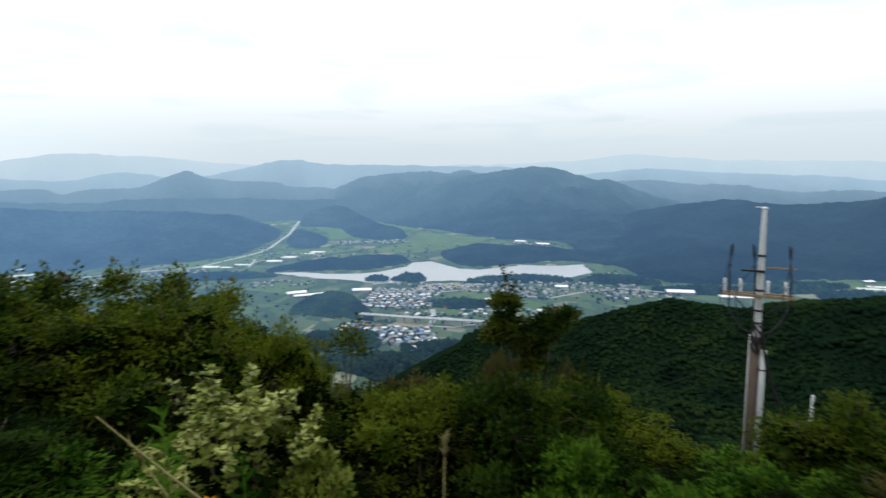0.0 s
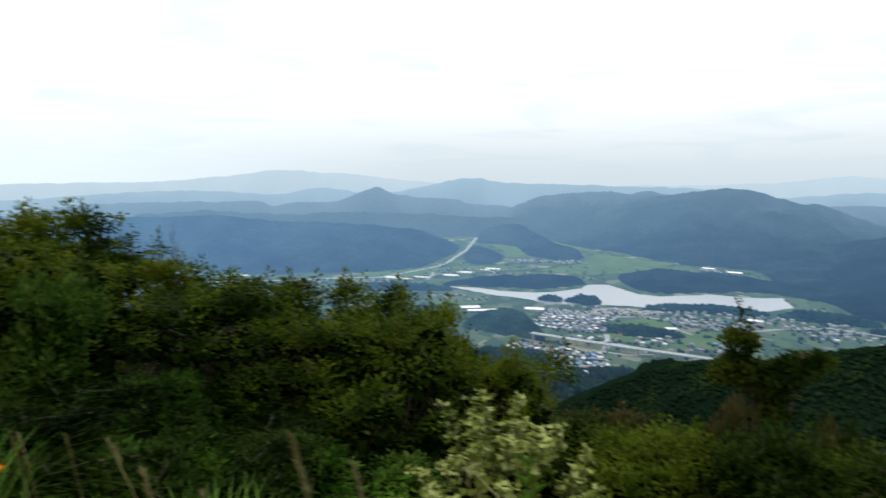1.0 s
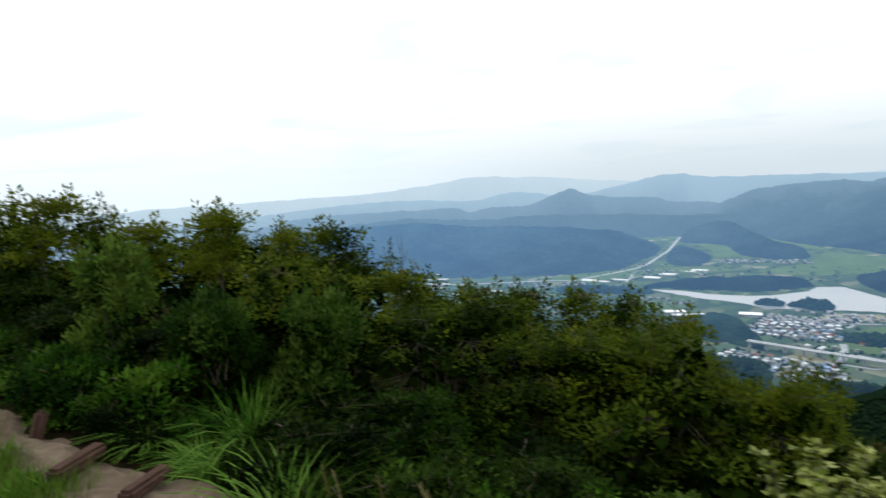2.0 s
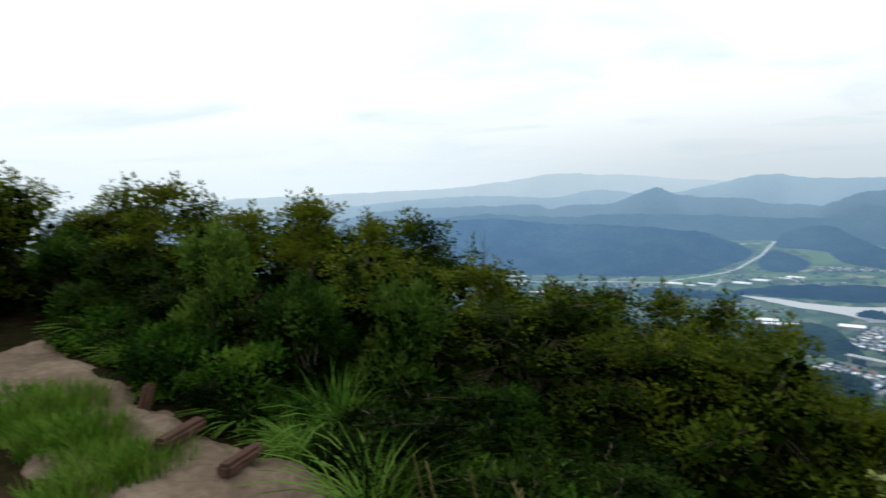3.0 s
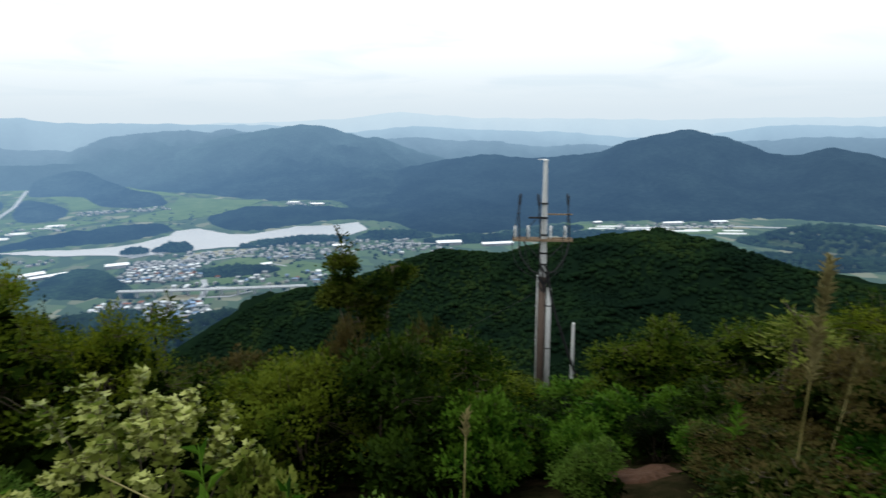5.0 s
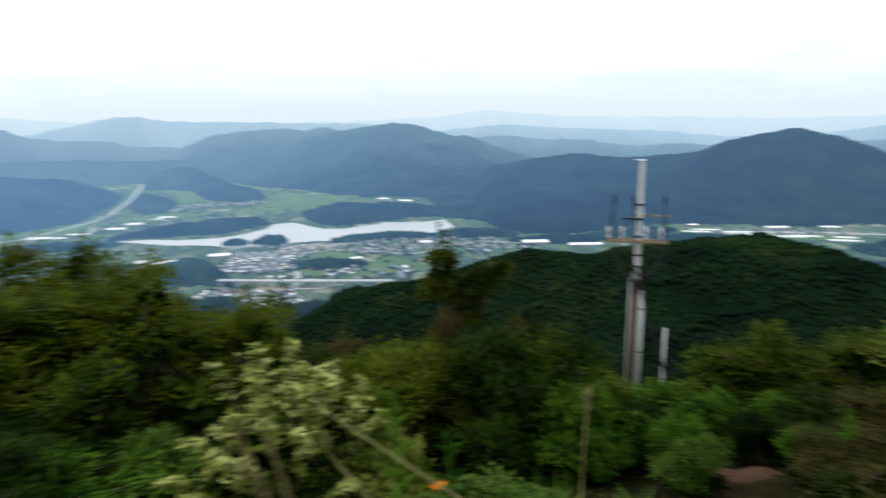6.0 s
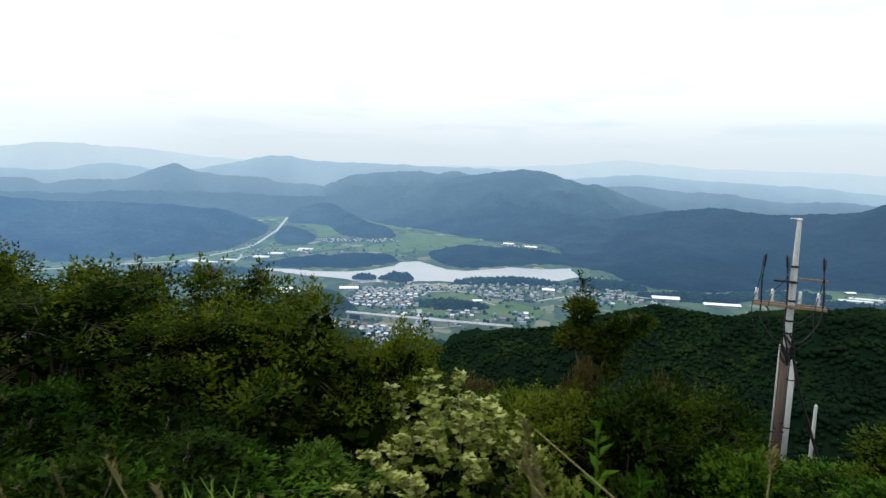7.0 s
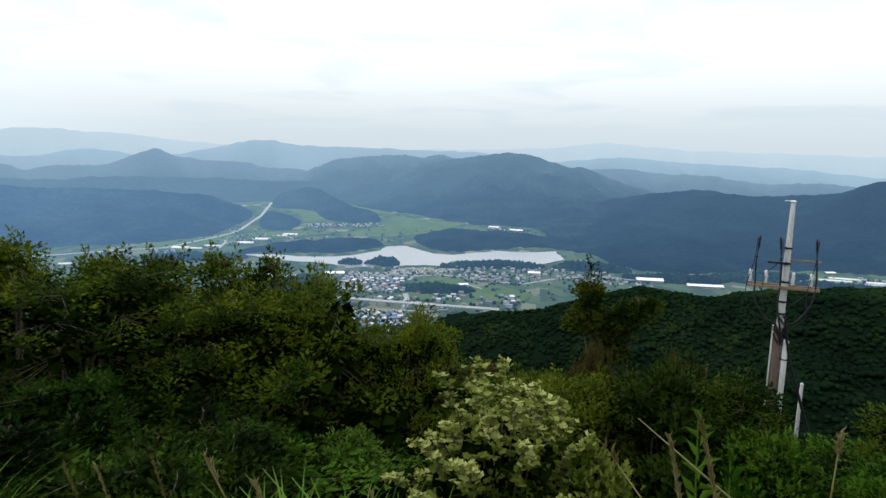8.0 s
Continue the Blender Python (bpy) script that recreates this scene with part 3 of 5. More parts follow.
wood("low strip of trees on the near lake shore", 205, 1640, 125, 24, 0, 10, 260, 3)
wood("small clump of trees at the water's edge", -182, 1672, 26, 18, 0, 8, 40, 4)
wood("round clump of trees at the water's edge", -90, 1668, 42, 24, 0, 13, 90, 5)
wood("dark copse among the fields", 42, 1362, 75, 26, -10, 9, 170, 7)
wood("dark belt of trees along the fields", -640, 1730, 130, 32, 6, 10, 260, 8)
wood("belt of trees at the end of the lake", 470, 1620, 90, 45, -15, 10, 180, 9)
wood("trees at the foot of the ridge", 30, 1010, 90, 50, -25, 12, 240, 10)
wood("wooded foot of the hill beside the town", -200, 1080, 90, 45, 10, 16, 240, 11)
wood("dark wooded slope at the foot of the ridge", -70, 945, 120, 60, -15, 10, 300, 24)
wood("dark wooded hill beside the far valley fields", 1440, 1040, 190, 130, -36, 46, 520, 12)
wood("dark belt of woodland below the range", 660, 1480, 120, 34, -8, 8, 220, 31)
wood("dark belt of woodland below the range", 880, 1500, 120, 45, 4, 9, 240, 32)
wood("dark belt of woodland below the range", 1010, 1380, 150, 40, -20, 8, 260, 33)
wood("dark belt of woodland along the far valley", 1215, 945, 200, 60, -38, 12, 360, 13)


# ---- lake and roads ----
SHORE = [(-507, 1800), (-430, 1800), (-330, 1768), (-270, 1768), (-200, 1785), (-115, 1880), (-98, 1955), (-34, 1972), (47, 1835), (97, 1812), (185, 1850), (240, 1888), (340, 1862), (435, 1890), (431, 1750), (345, 1668), (280, 1680), (187, 1704), (98, 1712), (75, 1640), (10, 1650), (-64, 1639), (-110, 1638), (-183, 1602), (-210, 1640), (-270, 1678), (-340, 1695), (-400, 1730), (-465, 1768)]


def lake():
    pts = []
    for i, p in enumerate(SHORE):
        q = SHORE[(i + 1) % len(SHORE)]
        for k in range(6):
            u = k / 6
            x, y = p[0] + (q[0] - p[0]) * u, p[1] + (q[1] - p[1]) * u
            pts.append((x + 7 * noise.noise((x * 0.03, y * 0.03, 0)), y + 9 * noise.noise((x * 0.03, y * 0.03, 5)), VALLEY + 1.2))
    bm = bmesh.new()
    f = bm.faces.new([bm.verts.new(p) for p in pts])
    bmesh.ops.triangulate(bm, faces=[f])
    bmesh.ops.recalc_face_normals(bm, faces=bm.faces[:])
    me = bpy.data.meshes.new("water")
    bm.to_mesh(me)
    bm.free()
    if me.polygons[0].normal.z < 0:
        me.flip_normals()
    me.materials.append(WATER)
    tagged(new("water", me), "pale grey lake with an irregular shore", "lake", kind="structure")


lake()


def ribbon(points, width, thick, z):
    """A slab that follows points."""
    verts, faces = [], []
    for i, p in enumerate(points):
        a, b = Vector(points[max(i - 1, 0)][:2]), Vector(points[min(i + 1, len(points) - 1)][:2])
        d = (b - a).normalized()
        s = Vector((-d.y, d.x)) * width / 2
        h = z + (p[2] if len(p) > 2 else 0)
        for q, dz in ((s, 0), (-s, 0), (-s, -thick), (s, -thick)):
            verts.append((p[0] + q.x, p[1] + q.y, h + dz))
    for i in range(len(points) - 1):
        for k in range(4):
            faces.append((i * 4 + k, i * 4 + (k + 1) % 4, i * 4 + 4 + (k + 1) % 4, i * 4 + 4 + k)[::-1])
    faces += [(0, 1, 2, 3), tuple(len(verts) - 4 + k for k in (3, 2, 1, 0))]
    return verts, faces


def road(label, points, width, z=1.0):
    tagged(new("road", mesh_from("road", *ribbon(points, width, 1.0, VALLEY + z), ROAD)), label, "road", kind="structure")


road("pale valley highway climbing to a cutting", [(-1290, 1640), (-1080, 1740), (-899, 1850), (-777, 1901), (-742, 1994), (-703, 2097), (-663, 2226), (-663, 2348), (-675, 2501), (-694, 2761), (-738, 3048), (-787, 3369)], 13)
road("pale farm road between green fields", [(-95, 1440), (-50, 1498), (57, 1530), (162, 1484), (230, 1425)], 8)
road("pale town street", [(-60, 1060), (-35, 1150), (-20, 1250), (-25, 1330)], 12)
road("curved slip road beside the viaduct", [(-60, 1265), (0, 1258), (40, 1235), (60, 1200), (20, 1180), (-20, 1190)], 7)
road("pale lane to the lake", [(-20, 1470), (0, 1540), (-10, 1620)], 8)
road("pale lane between the farm plots", [(-612, 1905), (-625, 2010), (-640, 2060)], 8)
road("pale road along the far valley", [(930, 1490), (1090, 1440), (1244, 1425), (1417, 1365), (1560, 1270)], 18)

viaduct = thing("viaduct", "long pale concrete road viaduct on piers", "bridge", (0, 0, 0))
part("deck", mesh_from("deck", *ribbon([(-175, 1250), (-86, 1222), (18, 1192), (160, 1155)], 10, 1.8, VALLEY + 13), ROAD), ROAD, viaduct)
for i in range(12):
    u = i / 11
    pier = part("pier", box(2.2, 7, 12.0), ROAD, viaduct)
    pier.data.materials[0] = ROAD
    pier.matrix_local = pose(-170 + 325 * u, 1248 - 92 * u, VALLEY + 5, 0, 0, -16)
for k in (-1, 1):
    part("parapet", mesh_from("parapet", *ribbon([(-175 + k, 1250 + 4.6 * k), (-86 + k, 1222 + 4.6 * k), (18 + k, 1192 + 4.6 * k), (160 + k, 1155 + 4.6 * k)], 0.5, 1.1, VALLEY + 14.2), WHITE), WHITE, viaduct)


def field(label, points, material, lift):
    """A farmed plot: a low slab on the valley floor."""
    n = len(points)
    v = [(x, y, VALLEY + lift) for x, y in points] + [(x, y, VALLEY - 1) for x, y in points]
    f = [tuple(range(n))] + [(i, n + i, n + (i + 1) % n, (i + 1) % n) for i in range(n)]
    me = mesh_from("field", v, f, material)
    if me.polygons[0].normal.z < 0:
        me.flip_normals()
    tagged(new("field", me), label, "field", kind="structure")


field("wide bright green rice fields beyond the lake", [(-293, 2214), (-125, 2152), (-26, 2204), (78, 2289), (205, 2552), (89, 2630), (-112, 2808), (-143, 2451)], PADDY, 0.8)
field("green fields in a side valley", [(-370, 3230), (-300, 3280), (-120, 2900), (-95, 2800), (-240, 2980)], PADDY, 0.8)
field("pale green terraces behind the knoll", [(-650, 3060), (-500, 2990), (-420, 2780), (-385, 2600), (-470, 2540), (-520, 2780)], PADDY, 0.8)
field("green rice fields along the valley road", [(-900, 1850), (-720, 1880), (-600, 2060), (-640, 2180), (-760, 2120), (-880, 1950)], PADDY, 0.8)
field("green rice fields below the hills", [(-580, 2090), (-440, 2130), (-330, 2230), (-420, 2300), (-600, 2230)], PADDY, 0.9)
field("bright green field beside the ridge", [(120, 1290), (215, 1240), (260, 1330), (190, 1420), (120, 1390)], PADDY, 0.8)
field("green field beside the viaduct", [(-70, 1285), (60, 1270), (90, 1330), (-20, 1345)], PADDY, 0.9)
field("green field near the farm road", [(-10, 1440), (110, 1420), (140, 1480), (50, 1515)], PADDY, 0.9)
field("green fields in the far valley", [(940, 1500), (1080, 1440), (1150, 1520), (1010, 1600)], PADDY, 0.8)
field("green fields beside the far road", [(1200, 1330), (1380, 1260), (1420, 1330), (1260, 1400)], PADDY, 0.8)
field("green fields below the wooded hill", [(-520, 1560), (-390, 1500), (-350, 1590), (-480, 1660)], PADDY, 0.8)
field("pale building plots near the lake", [(-70, 1545), (60, 1555), (110, 1600), (30, 1620), (-60, 1605)], PLOT, 0.8)
field("pale yard in the town", [(-110, 1200), (-40, 1180), (-20, 1210), (-95, 1235)], PLOT, 0.8)
field("pale gravel flats in the far valley", [(1130, 1400), (1300, 1380), (1450, 1310), (1460, 1340), (1300, 1425), (1150, 1440)], PLOT, 0.9)
for k in range(5):
    road("pale lane through the building plots", [(-60 + 36 * k, 1540 + 6 * k), (-45 + 34 * k, 1618 + 2 * k)], 5, 1.3)
road("pale lane through the building plots", [(-75, 1585), (110, 1590)], 5, 1.3)
road("pale lane past the copse", [(-90, 1395), (20, 1400), (120, 1420), (150, 1380)], 6)
road("pale lane by the lake end", [(240, 1420), (330, 1480), (450, 1530), (560, 1470)], 7)


# ---- farm tunnels, big sheds, plots ----
def tunnel_mesh(length, wide=8.0, high=4.0):
    v, f, n = [], [], 8
    for e in (-length / 2, length / 2):
        for k in range(n + 1):
            a = math.pi * k / n
            v.append((e, -wide / 2 * math.cos(a), high * math.sin(a)))
    for k in range(n):
        f.append((k, k + 1, n + 2 + k, n + 1 + k))
    f += [tuple(range(n + 1))[::-1], tuple(range(n + 1, 2 * n + 2))]
    return mesh_from("greenhouse", v, f, WHITE, True)


TUNNELS = {k: tunnel_mesh(k) for k in (34, 52, 74)}
for x, y, size, turn in ((-730, 1900, 52, -3), (-731, 1914, 52, -3), (-679, 1896, 34, -3), (-643, 1944, 52, -3), (-558, 2004, 52, -3), (-560, 2018, 52, -3), (-530, 2083, 52, -3), (-529, 2097, 52, -3), (-475, 2160, 34, -3), (-452, 2190, 52, -3), (-452, 2206, 52, -3),
                         (-1150, 1640, 52, 25), (-1190, 1700, 74, 25), (-1250, 1790, 74, 25), (-1300, 1900, 74, 25), (-1010, 1560, 52, 15), (-930, 1640, 34, 15), (1060, 1480, 74, -20), (1100, 1500, 74, -22), (1185, 1400, 74, -24), (1210, 1425, 74, -24), (1250, 1350, 74, -26), (1290, 1345, 74, -26), (1340, 1270, 74, -28), (1375, 1300, 52, -28), (1150, 1450, 52, -20)):
    g = tagged(new("greenhouse", TUNNELS[size]), "long white plastic farm tunnel on the fields", "greenhouse", "farm tunnels")
    g.matrix_world = pose(x, y, VALLEY + 0.2, 0, 0, turn)


def shed(label, x, y, lx, ly, h, turn, material=None):
    t = thing("shed", label, "shed", (x, y, VALLEY), "valley sheds")
    t.rotation_euler = (0, 0, radians(turn))
    part("wall", box(lx, ly, h, (0, 0, h / 2)), HOUSE_WALL, t)
    v = [(-lx / 2 - 1, -ly / 2 - 1, h), (lx / 2 + 1, -ly / 2 - 1, h), (lx / 2 + 1, ly / 2 + 1, h), (-lx / 2 - 1, ly / 2 + 1, h), (-lx / 2 - 1, 0, h + ly * 0.16), (lx / 2 + 1, 0, h + ly * 0.16)]
    part("roof", mesh_from("roof", v, [(0, 1, 5, 4), (2, 3, 4, 5), (0, 4, 3), (1, 2, 5), (0, 3, 2, 1)], material or WHITE), WHITE, t)


shed("large white-roofed shed at the foot of the range", 572, 1455, 62, 26, 8, -12)
shed("long white-roofed shed beside the road", 685, 1400, 80, 20, 6, -12)
shed("long pale shed by the wooded hill", -330, 1475, 70, 16, 5, 22)
shed("white-roofed farm hall by the wooded hill", -366, 1498, 46, 22, 6, 24)
shed("pale works building beside the lake", -205, 1520, 46, 22, 7, 5)
shed("white hall among the green fields", 108, 1395, 22, 14, 8, 10)
shed("white hall near the lake", 300, 1530, 30, 18, 8, -10)
shed("white hall at the foot of the mountain", 383, 2326, 46, 20, 6, -20)
shed("white hall at the foot of the mountain", 307, 2411, 40, 18, 6, -20)
shed("white shed under the far hills", 1100, 1560, 24, 14, 6, 0)
shed("pale shed beside the far road", 1300, 1460, 60, 16, 6, -15)
shed("pale shed in the far valley", 1440, 1420, 46, 16, 6, -20)


def house_mesh(i, roof):
    lx, ly, h = ((9, 6.5, 3.5), (11, 6.5, 3.5), (7.5, 7.5, 5.5), (13, 8, 6))[i]
    bm = box(lx, ly, h, (0, 0, h / 2))
    me = bpy.data.meshes.new("wall")
    bm.to_mesh(me)
    bm.free()
    me.materials.append(HOUSE_WALL)
    e = 0.6
    rise = 2.4 if i < 3 else 0.8
    v = [(-lx / 2 - e, -ly / 2 - e, h), (lx / 2 + e, -ly / 2 - e, h), (lx / 2 + e, ly / 2 + e, h), (-lx / 2 - e, ly / 2 + e, h), (-lx / 2 + 1, 0, h + rise), (lx / 2 - 1, 0, h + rise)]
    return me, mesh_from("roof", v, [(0, 1, 5, 4), (2, 3, 4, 5), (0, 4, 3), (1, 2, 5), (0, 3, 2, 1)], roof)


def town():
    rng = np.random.default_rng(11)
    kinds = []
    for i in range(4):
        for j, (rm, colour) in enumerate(zip(ROOFS, ("grey", "blue", "red", "white"))):
            w, r = house_mesh(i, rm)
            t = thing("house", f"small pale village house with a {colour} roof", "house", (0, 0, -4000), "valley houses")
            part("wall", w, HOUSE_WALL, t)
            part("roof", r, rm, t)
            kinds.append(t)
    spots = []

    def quarter(cx, cy, lx, ly, turn, count):
        c, s = math.cos(radians(turn)), math.sin(radians(turn))
        tries = 0
        n0 = len(spots)
        while len(spots) - n0 < count and tries < count * 12:
            tries += 1
            u, v = rng.uniform(-lx, lx), rng.uniform(-ly, ly)
            x, y = cx + c * u - s * v, cy + s * u + c * v
            if all((x - a) ** 2 + (y - b) ** 2 > 11.5 ** 2 for a, b, _ in spots):
                spots.append((x, y, turn + rng.choice([0, 90]) + rng.uniform(-10, 10)))
    quarter(-110, 1440, 75, 95, -10, 130)
    quarter(-135, 1135, 80, 55, -15, 85)
    quarter(-45, 1090, 30, 90, 12, 46)
    quarter(190, 1490, 90, 50, -20, 38)
    quarter(-20, 1560, 110, 50, 0, 22)
    quarter(380, 1520, 120, 60, -15, 34)
    quarter(-290, 2450, 150, 45, 10, 44)
    quarter(-820, 1790, 130, 60, 12, 26)
    quarter(-420, 1640, 90, 50, 10, 16)
    quarter(1250, 1420, 200, 45, -18, 30)
    quarter(60, 1300, 170, 60, -12, 40)
    quarter(-480, 2120, 170, 60, 10, 22)
    quarter(345, 2360, 80, 30, -30, 16)
    quarter(240, 1580, 150, 40, -10, 30)
    quarter(480, 1440, 90, 60, -15, 26)
    trees = []
    for x, y, _ in spots:
        for _ in range(2):
            a, q = rng.uniform(0, math.tau), rng.uniform(8, 22)
            trees.append((x + q * math.cos(a), y + q * math.sin(a), VALLEY))
    for _ in range(900):
        x, y = rng.uniform(-900, 520), rng.uniform(1150, 2350)
        if rng.uniform() < 0.7:
            x, y = 60 * round(x / 60) + rng.uniform(-6, 6), y
        if not (-520 < x < 440 and 1570 < y < 2000):
            trees.append((x, y, VALLEY))
    tagged(crowns("village_trees", trees, AIR["town"], 2.0, 4.5, rng, COARSE), "scattered dark trees between houses and fields", "trees", kind="stuff")
    free = list(kinds)
    spots.sort(key=lambda p: math.hypot(p[0], p[1]))
    far = []
    for k, (x, y, turn) in enumerate(spots):
        m = pose(x, y, VALLEY, 0, 0, turn)
        if k >= 270:
            w = rng.uniform(7, 12)
            c = [(-w / 2, -3.4), (w / 2, -3.4), (w / 2, 3.4), (-w / 2, 3.4)]
            v = [m @ Vector((*p, h)) for h in (0, 4) for p in c] + [m @ Vector((-w / 2, 0, 6.4)), m @ Vector((w / 2, 0, 6.4))]
            far.append((v, [(0, 1, 5, 4), (1, 2, 6, 5), (2, 3, 7, 6), (3, 0, 4, 7), (4, 5, 9, 8), (6, 7, 8, 9), (4, 8, 7), (5, 6, 9)]))
            continue
        j = int(rng.choice([0, 0, 0, 0, 0, 1, 1, 1, 2, 3, 3, 3, 3])) + 4 * int(rng.choice([0, 0, 1, 1, 2, 3]))
        if kinds[j] in free:
            free.remove(kinds[j])
            kinds[j].matrix_world = m
        else:
            copy_thing(kinds[j], m)
    tagged(new("far_houses", mesh_from("far_houses", *merge(far), HOUSE_WALL)), "scattered pale houses of the far villages", "houses", kind="stuff")
    for i, t in enumerate(free):
        t.matrix_world = pose(-400 + 30 * i, 2060, VALLEY, 0, 0, 10 * i)


town()


# ---- foliage ----
def leaf_mesh(name, centres, aims, sizes, material, rng, wide=0.55, lobed=False, droop=0.25, outward=None):
    """Leaves as folded blades: one for each centre, growing along its aim; outward: the way out of the clump, to which the leaves turn their faces."""
    c, d = np.asarray(centres, float), np.asarray(aims, float)
    d = d / np.linalg.norm(d, axis=1, keepdims=True)
    n = len(c)
    ref = rng.normal(size=(n, 3)) * 0.8 + (0, 0, 1)
    side = np.cross(d, ref)
    side /= np.linalg.norm(side, axis=1, keepdims=True) + 1e-9
    nor = np.cross(side, d)
    if outward is not None:
        out = np.asarray(outward, float)
        out = out / (np.linalg.norm(out, axis=1, keepdims=True) + 1e-9)
        flip = np.where((nor * out).sum(1, keepdims=True) > 0, -1.0, 1.0)
        side, nor = side * flip, nor * flip
    s = np.asarray(sizes, float)[:, None]
    if lobed:
        outline = [(0.0, 0.0, 0), (0.12, 0.34, 0.10), (0.42, 0.26, 0.06), (0.55, 0.50, 0.08), (0.75, 0.20, 0.02), (1.0, 0.0, -droop), (0.75, -0.20, 0.02), (0.55, -0.50, 0.08), (0.42, -0.26, 0.06), (0.12, -0.34, 0.10)]
        faces = [(0, 2, 1), (0, 4, 2), (2, 4, 3), (0, 5, 4), (0, 6, 5), (0, 8, 6), (8, 7, 6), (0, 9, 8)]
    else:
        outline = [(0.0, 0.0, 0), (0.48, wide / 2, 0.10), (1.0, 0.0, -droop), (0.48, -wide / 2, 0.10)]
        faces = [(0, 2, 1), (0, 3, 2)]
    k = len(outline)
    verts = np.empty((n, k, 3))
    for i, (u, v, w) in enumerate(outline):
        verts[:, i] = c + s * (d * u + side * v + nor * w)
    fs = (np.asarray(faces)[None] + (np.arange(n) * k)[:, None, None]).reshape(-1, 3)
    me = bpy.data.meshes.new(name)
    me.vertices.add(n * k)
    me.vertices.foreach_set("co", verts.reshape(-1))
    me.loops.add(len(fs) * 3)
    me.loops.foreach_set("vertex_index", fs.reshape(-1).astype(np.int32))
    me.polygons.add(len(fs))
    me.polygons.foreach_set("loop_start", np.arange(0, len(fs) * 3, 3, dtype=np.int32))
    me.update(calc_edges=True)
    me.validate()
    if outward is not None:
        soft = 0.6 * out - 0.4 * nor
        soft /= np.linalg.norm(soft, axis=1, keepdims=True) + 1e-9
        me.normals_split_custom_set_from_vertices(np.repeat(soft, k, axis=0).tolist())
    me.materials.append(material)
    return me


def shrub(name, label, category, seed, leaf, height=2.4, width=2.6, twigs=150, leaves=46, size=0.085, lobed=False, lumps=12, wide=0.55, spread=0.15, low=0.10, group="hillside shrubs", shoots=8, stems=6, bare=None, core=0.66, skirt=0.25, topside=0.8, given=()):
    """A many-stemmed bush: stems from the base, twigs through a lumpy crown, a flat tuft of leaves on each twig, shoots over the top."""
    rng = np.random.default_rng(seed)
    t = thing(name, label, category, (0, 0, 0), group)
    blobs = []
    for i in range(lumps):
        a, q = rng.uniform(0, math.tau), math.sqrt((i + 0.5) / lumps) * 0.72
        zz = rng.uniform(skirt, 0.62) if q > 0.45 else rng.uniform(0.55, 0.8)
        if bare:
            zz = bare + (1 - bare) * rng.uniform(0.05, 0.8)
        blobs.append((q * width / 2 * math.cos(a), q * width / 2 * math.sin(a), height * zz, width * rng.uniform(0.15, 0.25), height * rng.uniform(0.11, 0.19) * (0.7 if bare else 1)))
    blobs = list(given) or blobs
    ends, ups = [], []
    while len(ends) < twigs:
        b = blobs[rng.integers(len(blobs))]
        v = rng.normal(size=3)
        v /= np.linalg.norm(v)
        v[2] = abs(v[2]) if rng.uniform() < topside else v[2]
        q = rng.uniform(0.35, 1.0) ** 0.4
        p = np.array((b[0] + v[0] * b[3] * q, b[1] + v[1] * b[3] * q, b[2] + v[2] * b[4] * q))
        if p[2] > height * low:
            ends.append(p)
            ups.append(v)
    ends = np.array(ends)
    ends[:, 2] *= (height - 0.10 * height * (shoots > 0)) / ends[:, 2].max()
    high = ends[:, 2].argsort()[::-1][: max(shoots * 3, 1)]
    pieces, joints = [], []
    for i in range(stems):
        b = blobs[i % len(blobs)]
        foot = np.array((rng.uniform(-0.12, 0.12), rng.uniform(-0.12, 0.12), -0.25))
        mid = np.array((b[0] * 0.45 + rng.uniform(-0.1, 0.1), b[1] * 0.45 + rng.uniform(-0.1, 0.1), b[2] * 0.5))
        top = np.array((b[0], b[1], b[2] + b[4] * 0.5))
        r = 0.011 * height
        pieces.append(tube([foot, (foot + mid) / 2 + rng.uniform(-0.06, 0.06, 3), mid, (mid + top) / 2 + rng.uniform(-0.06, 0.06, 3), top], [r, r * 0.9, r * 0.7, r * 0.45, r * 0.15], 5))
        joints += [mid, (mid + top) / 2, top]
    joints = np.array(joints)
    for e in ends[:: 2]:
        s = joints[np.argmin(((joints - e) ** 2).sum(1))]
        k = (s + e) / 2 + rng.uniform(-0.08, 0.08, 3)
        pieces.append(tube([s, k, e], [0.006, 0.004, 0.002], 3))
    c, d, z, o = [], [], [], []
    for e, v in zip(ends, ups):
        axis = v * 0.6 + rng.normal(size=3) * 0.4 + (0, 0, 0.25)
        axis /= np.linalg.norm(axis)
        u = rng.uniform(-1, 1, (leaves, 1)) * spread * 0.7
        off = rng.normal(size=(leaves, 3)) * spread * np.array((0.6, 0.6, 0.3))
        c.append(e + axis * u * (1, 1, 0.5) + off)
        d.append(off / spread * 1.6 + axis * 0.5 + rng.normal(size=(leaves, 3)) * 0.4 - (0, 0, 0.1))
        z.append(size * rng.uniform(0.6, 1.25, leaves))
        o.append(v + off / spread * 0.5 + (0, 0, 0.15))
    for k in range(shoots):
        e = ends[high[k * 3 % len(high)]]
        tip = e + (rng.uniform(-0.12, 0.12), rng.uniform(-0.12, 0.12), height * rng.uniform(0.07, 0.16))
        pieces.append(tube([e, (e + tip) / 2 + rng.uniform(-0.02, 0.02, 3), tip], [0.006, 0.005, 0.002], 3))
        m = max(10, leaves // 2)
        u = rng.uniform(0.2, 1.0, (m, 1))
        off = rng.normal(size=(m, 3)) * 0.35
        c.append(e + (tip - e) * u + off * 0.08)
        d.append(off * 2 + (0, 0, 0.35))
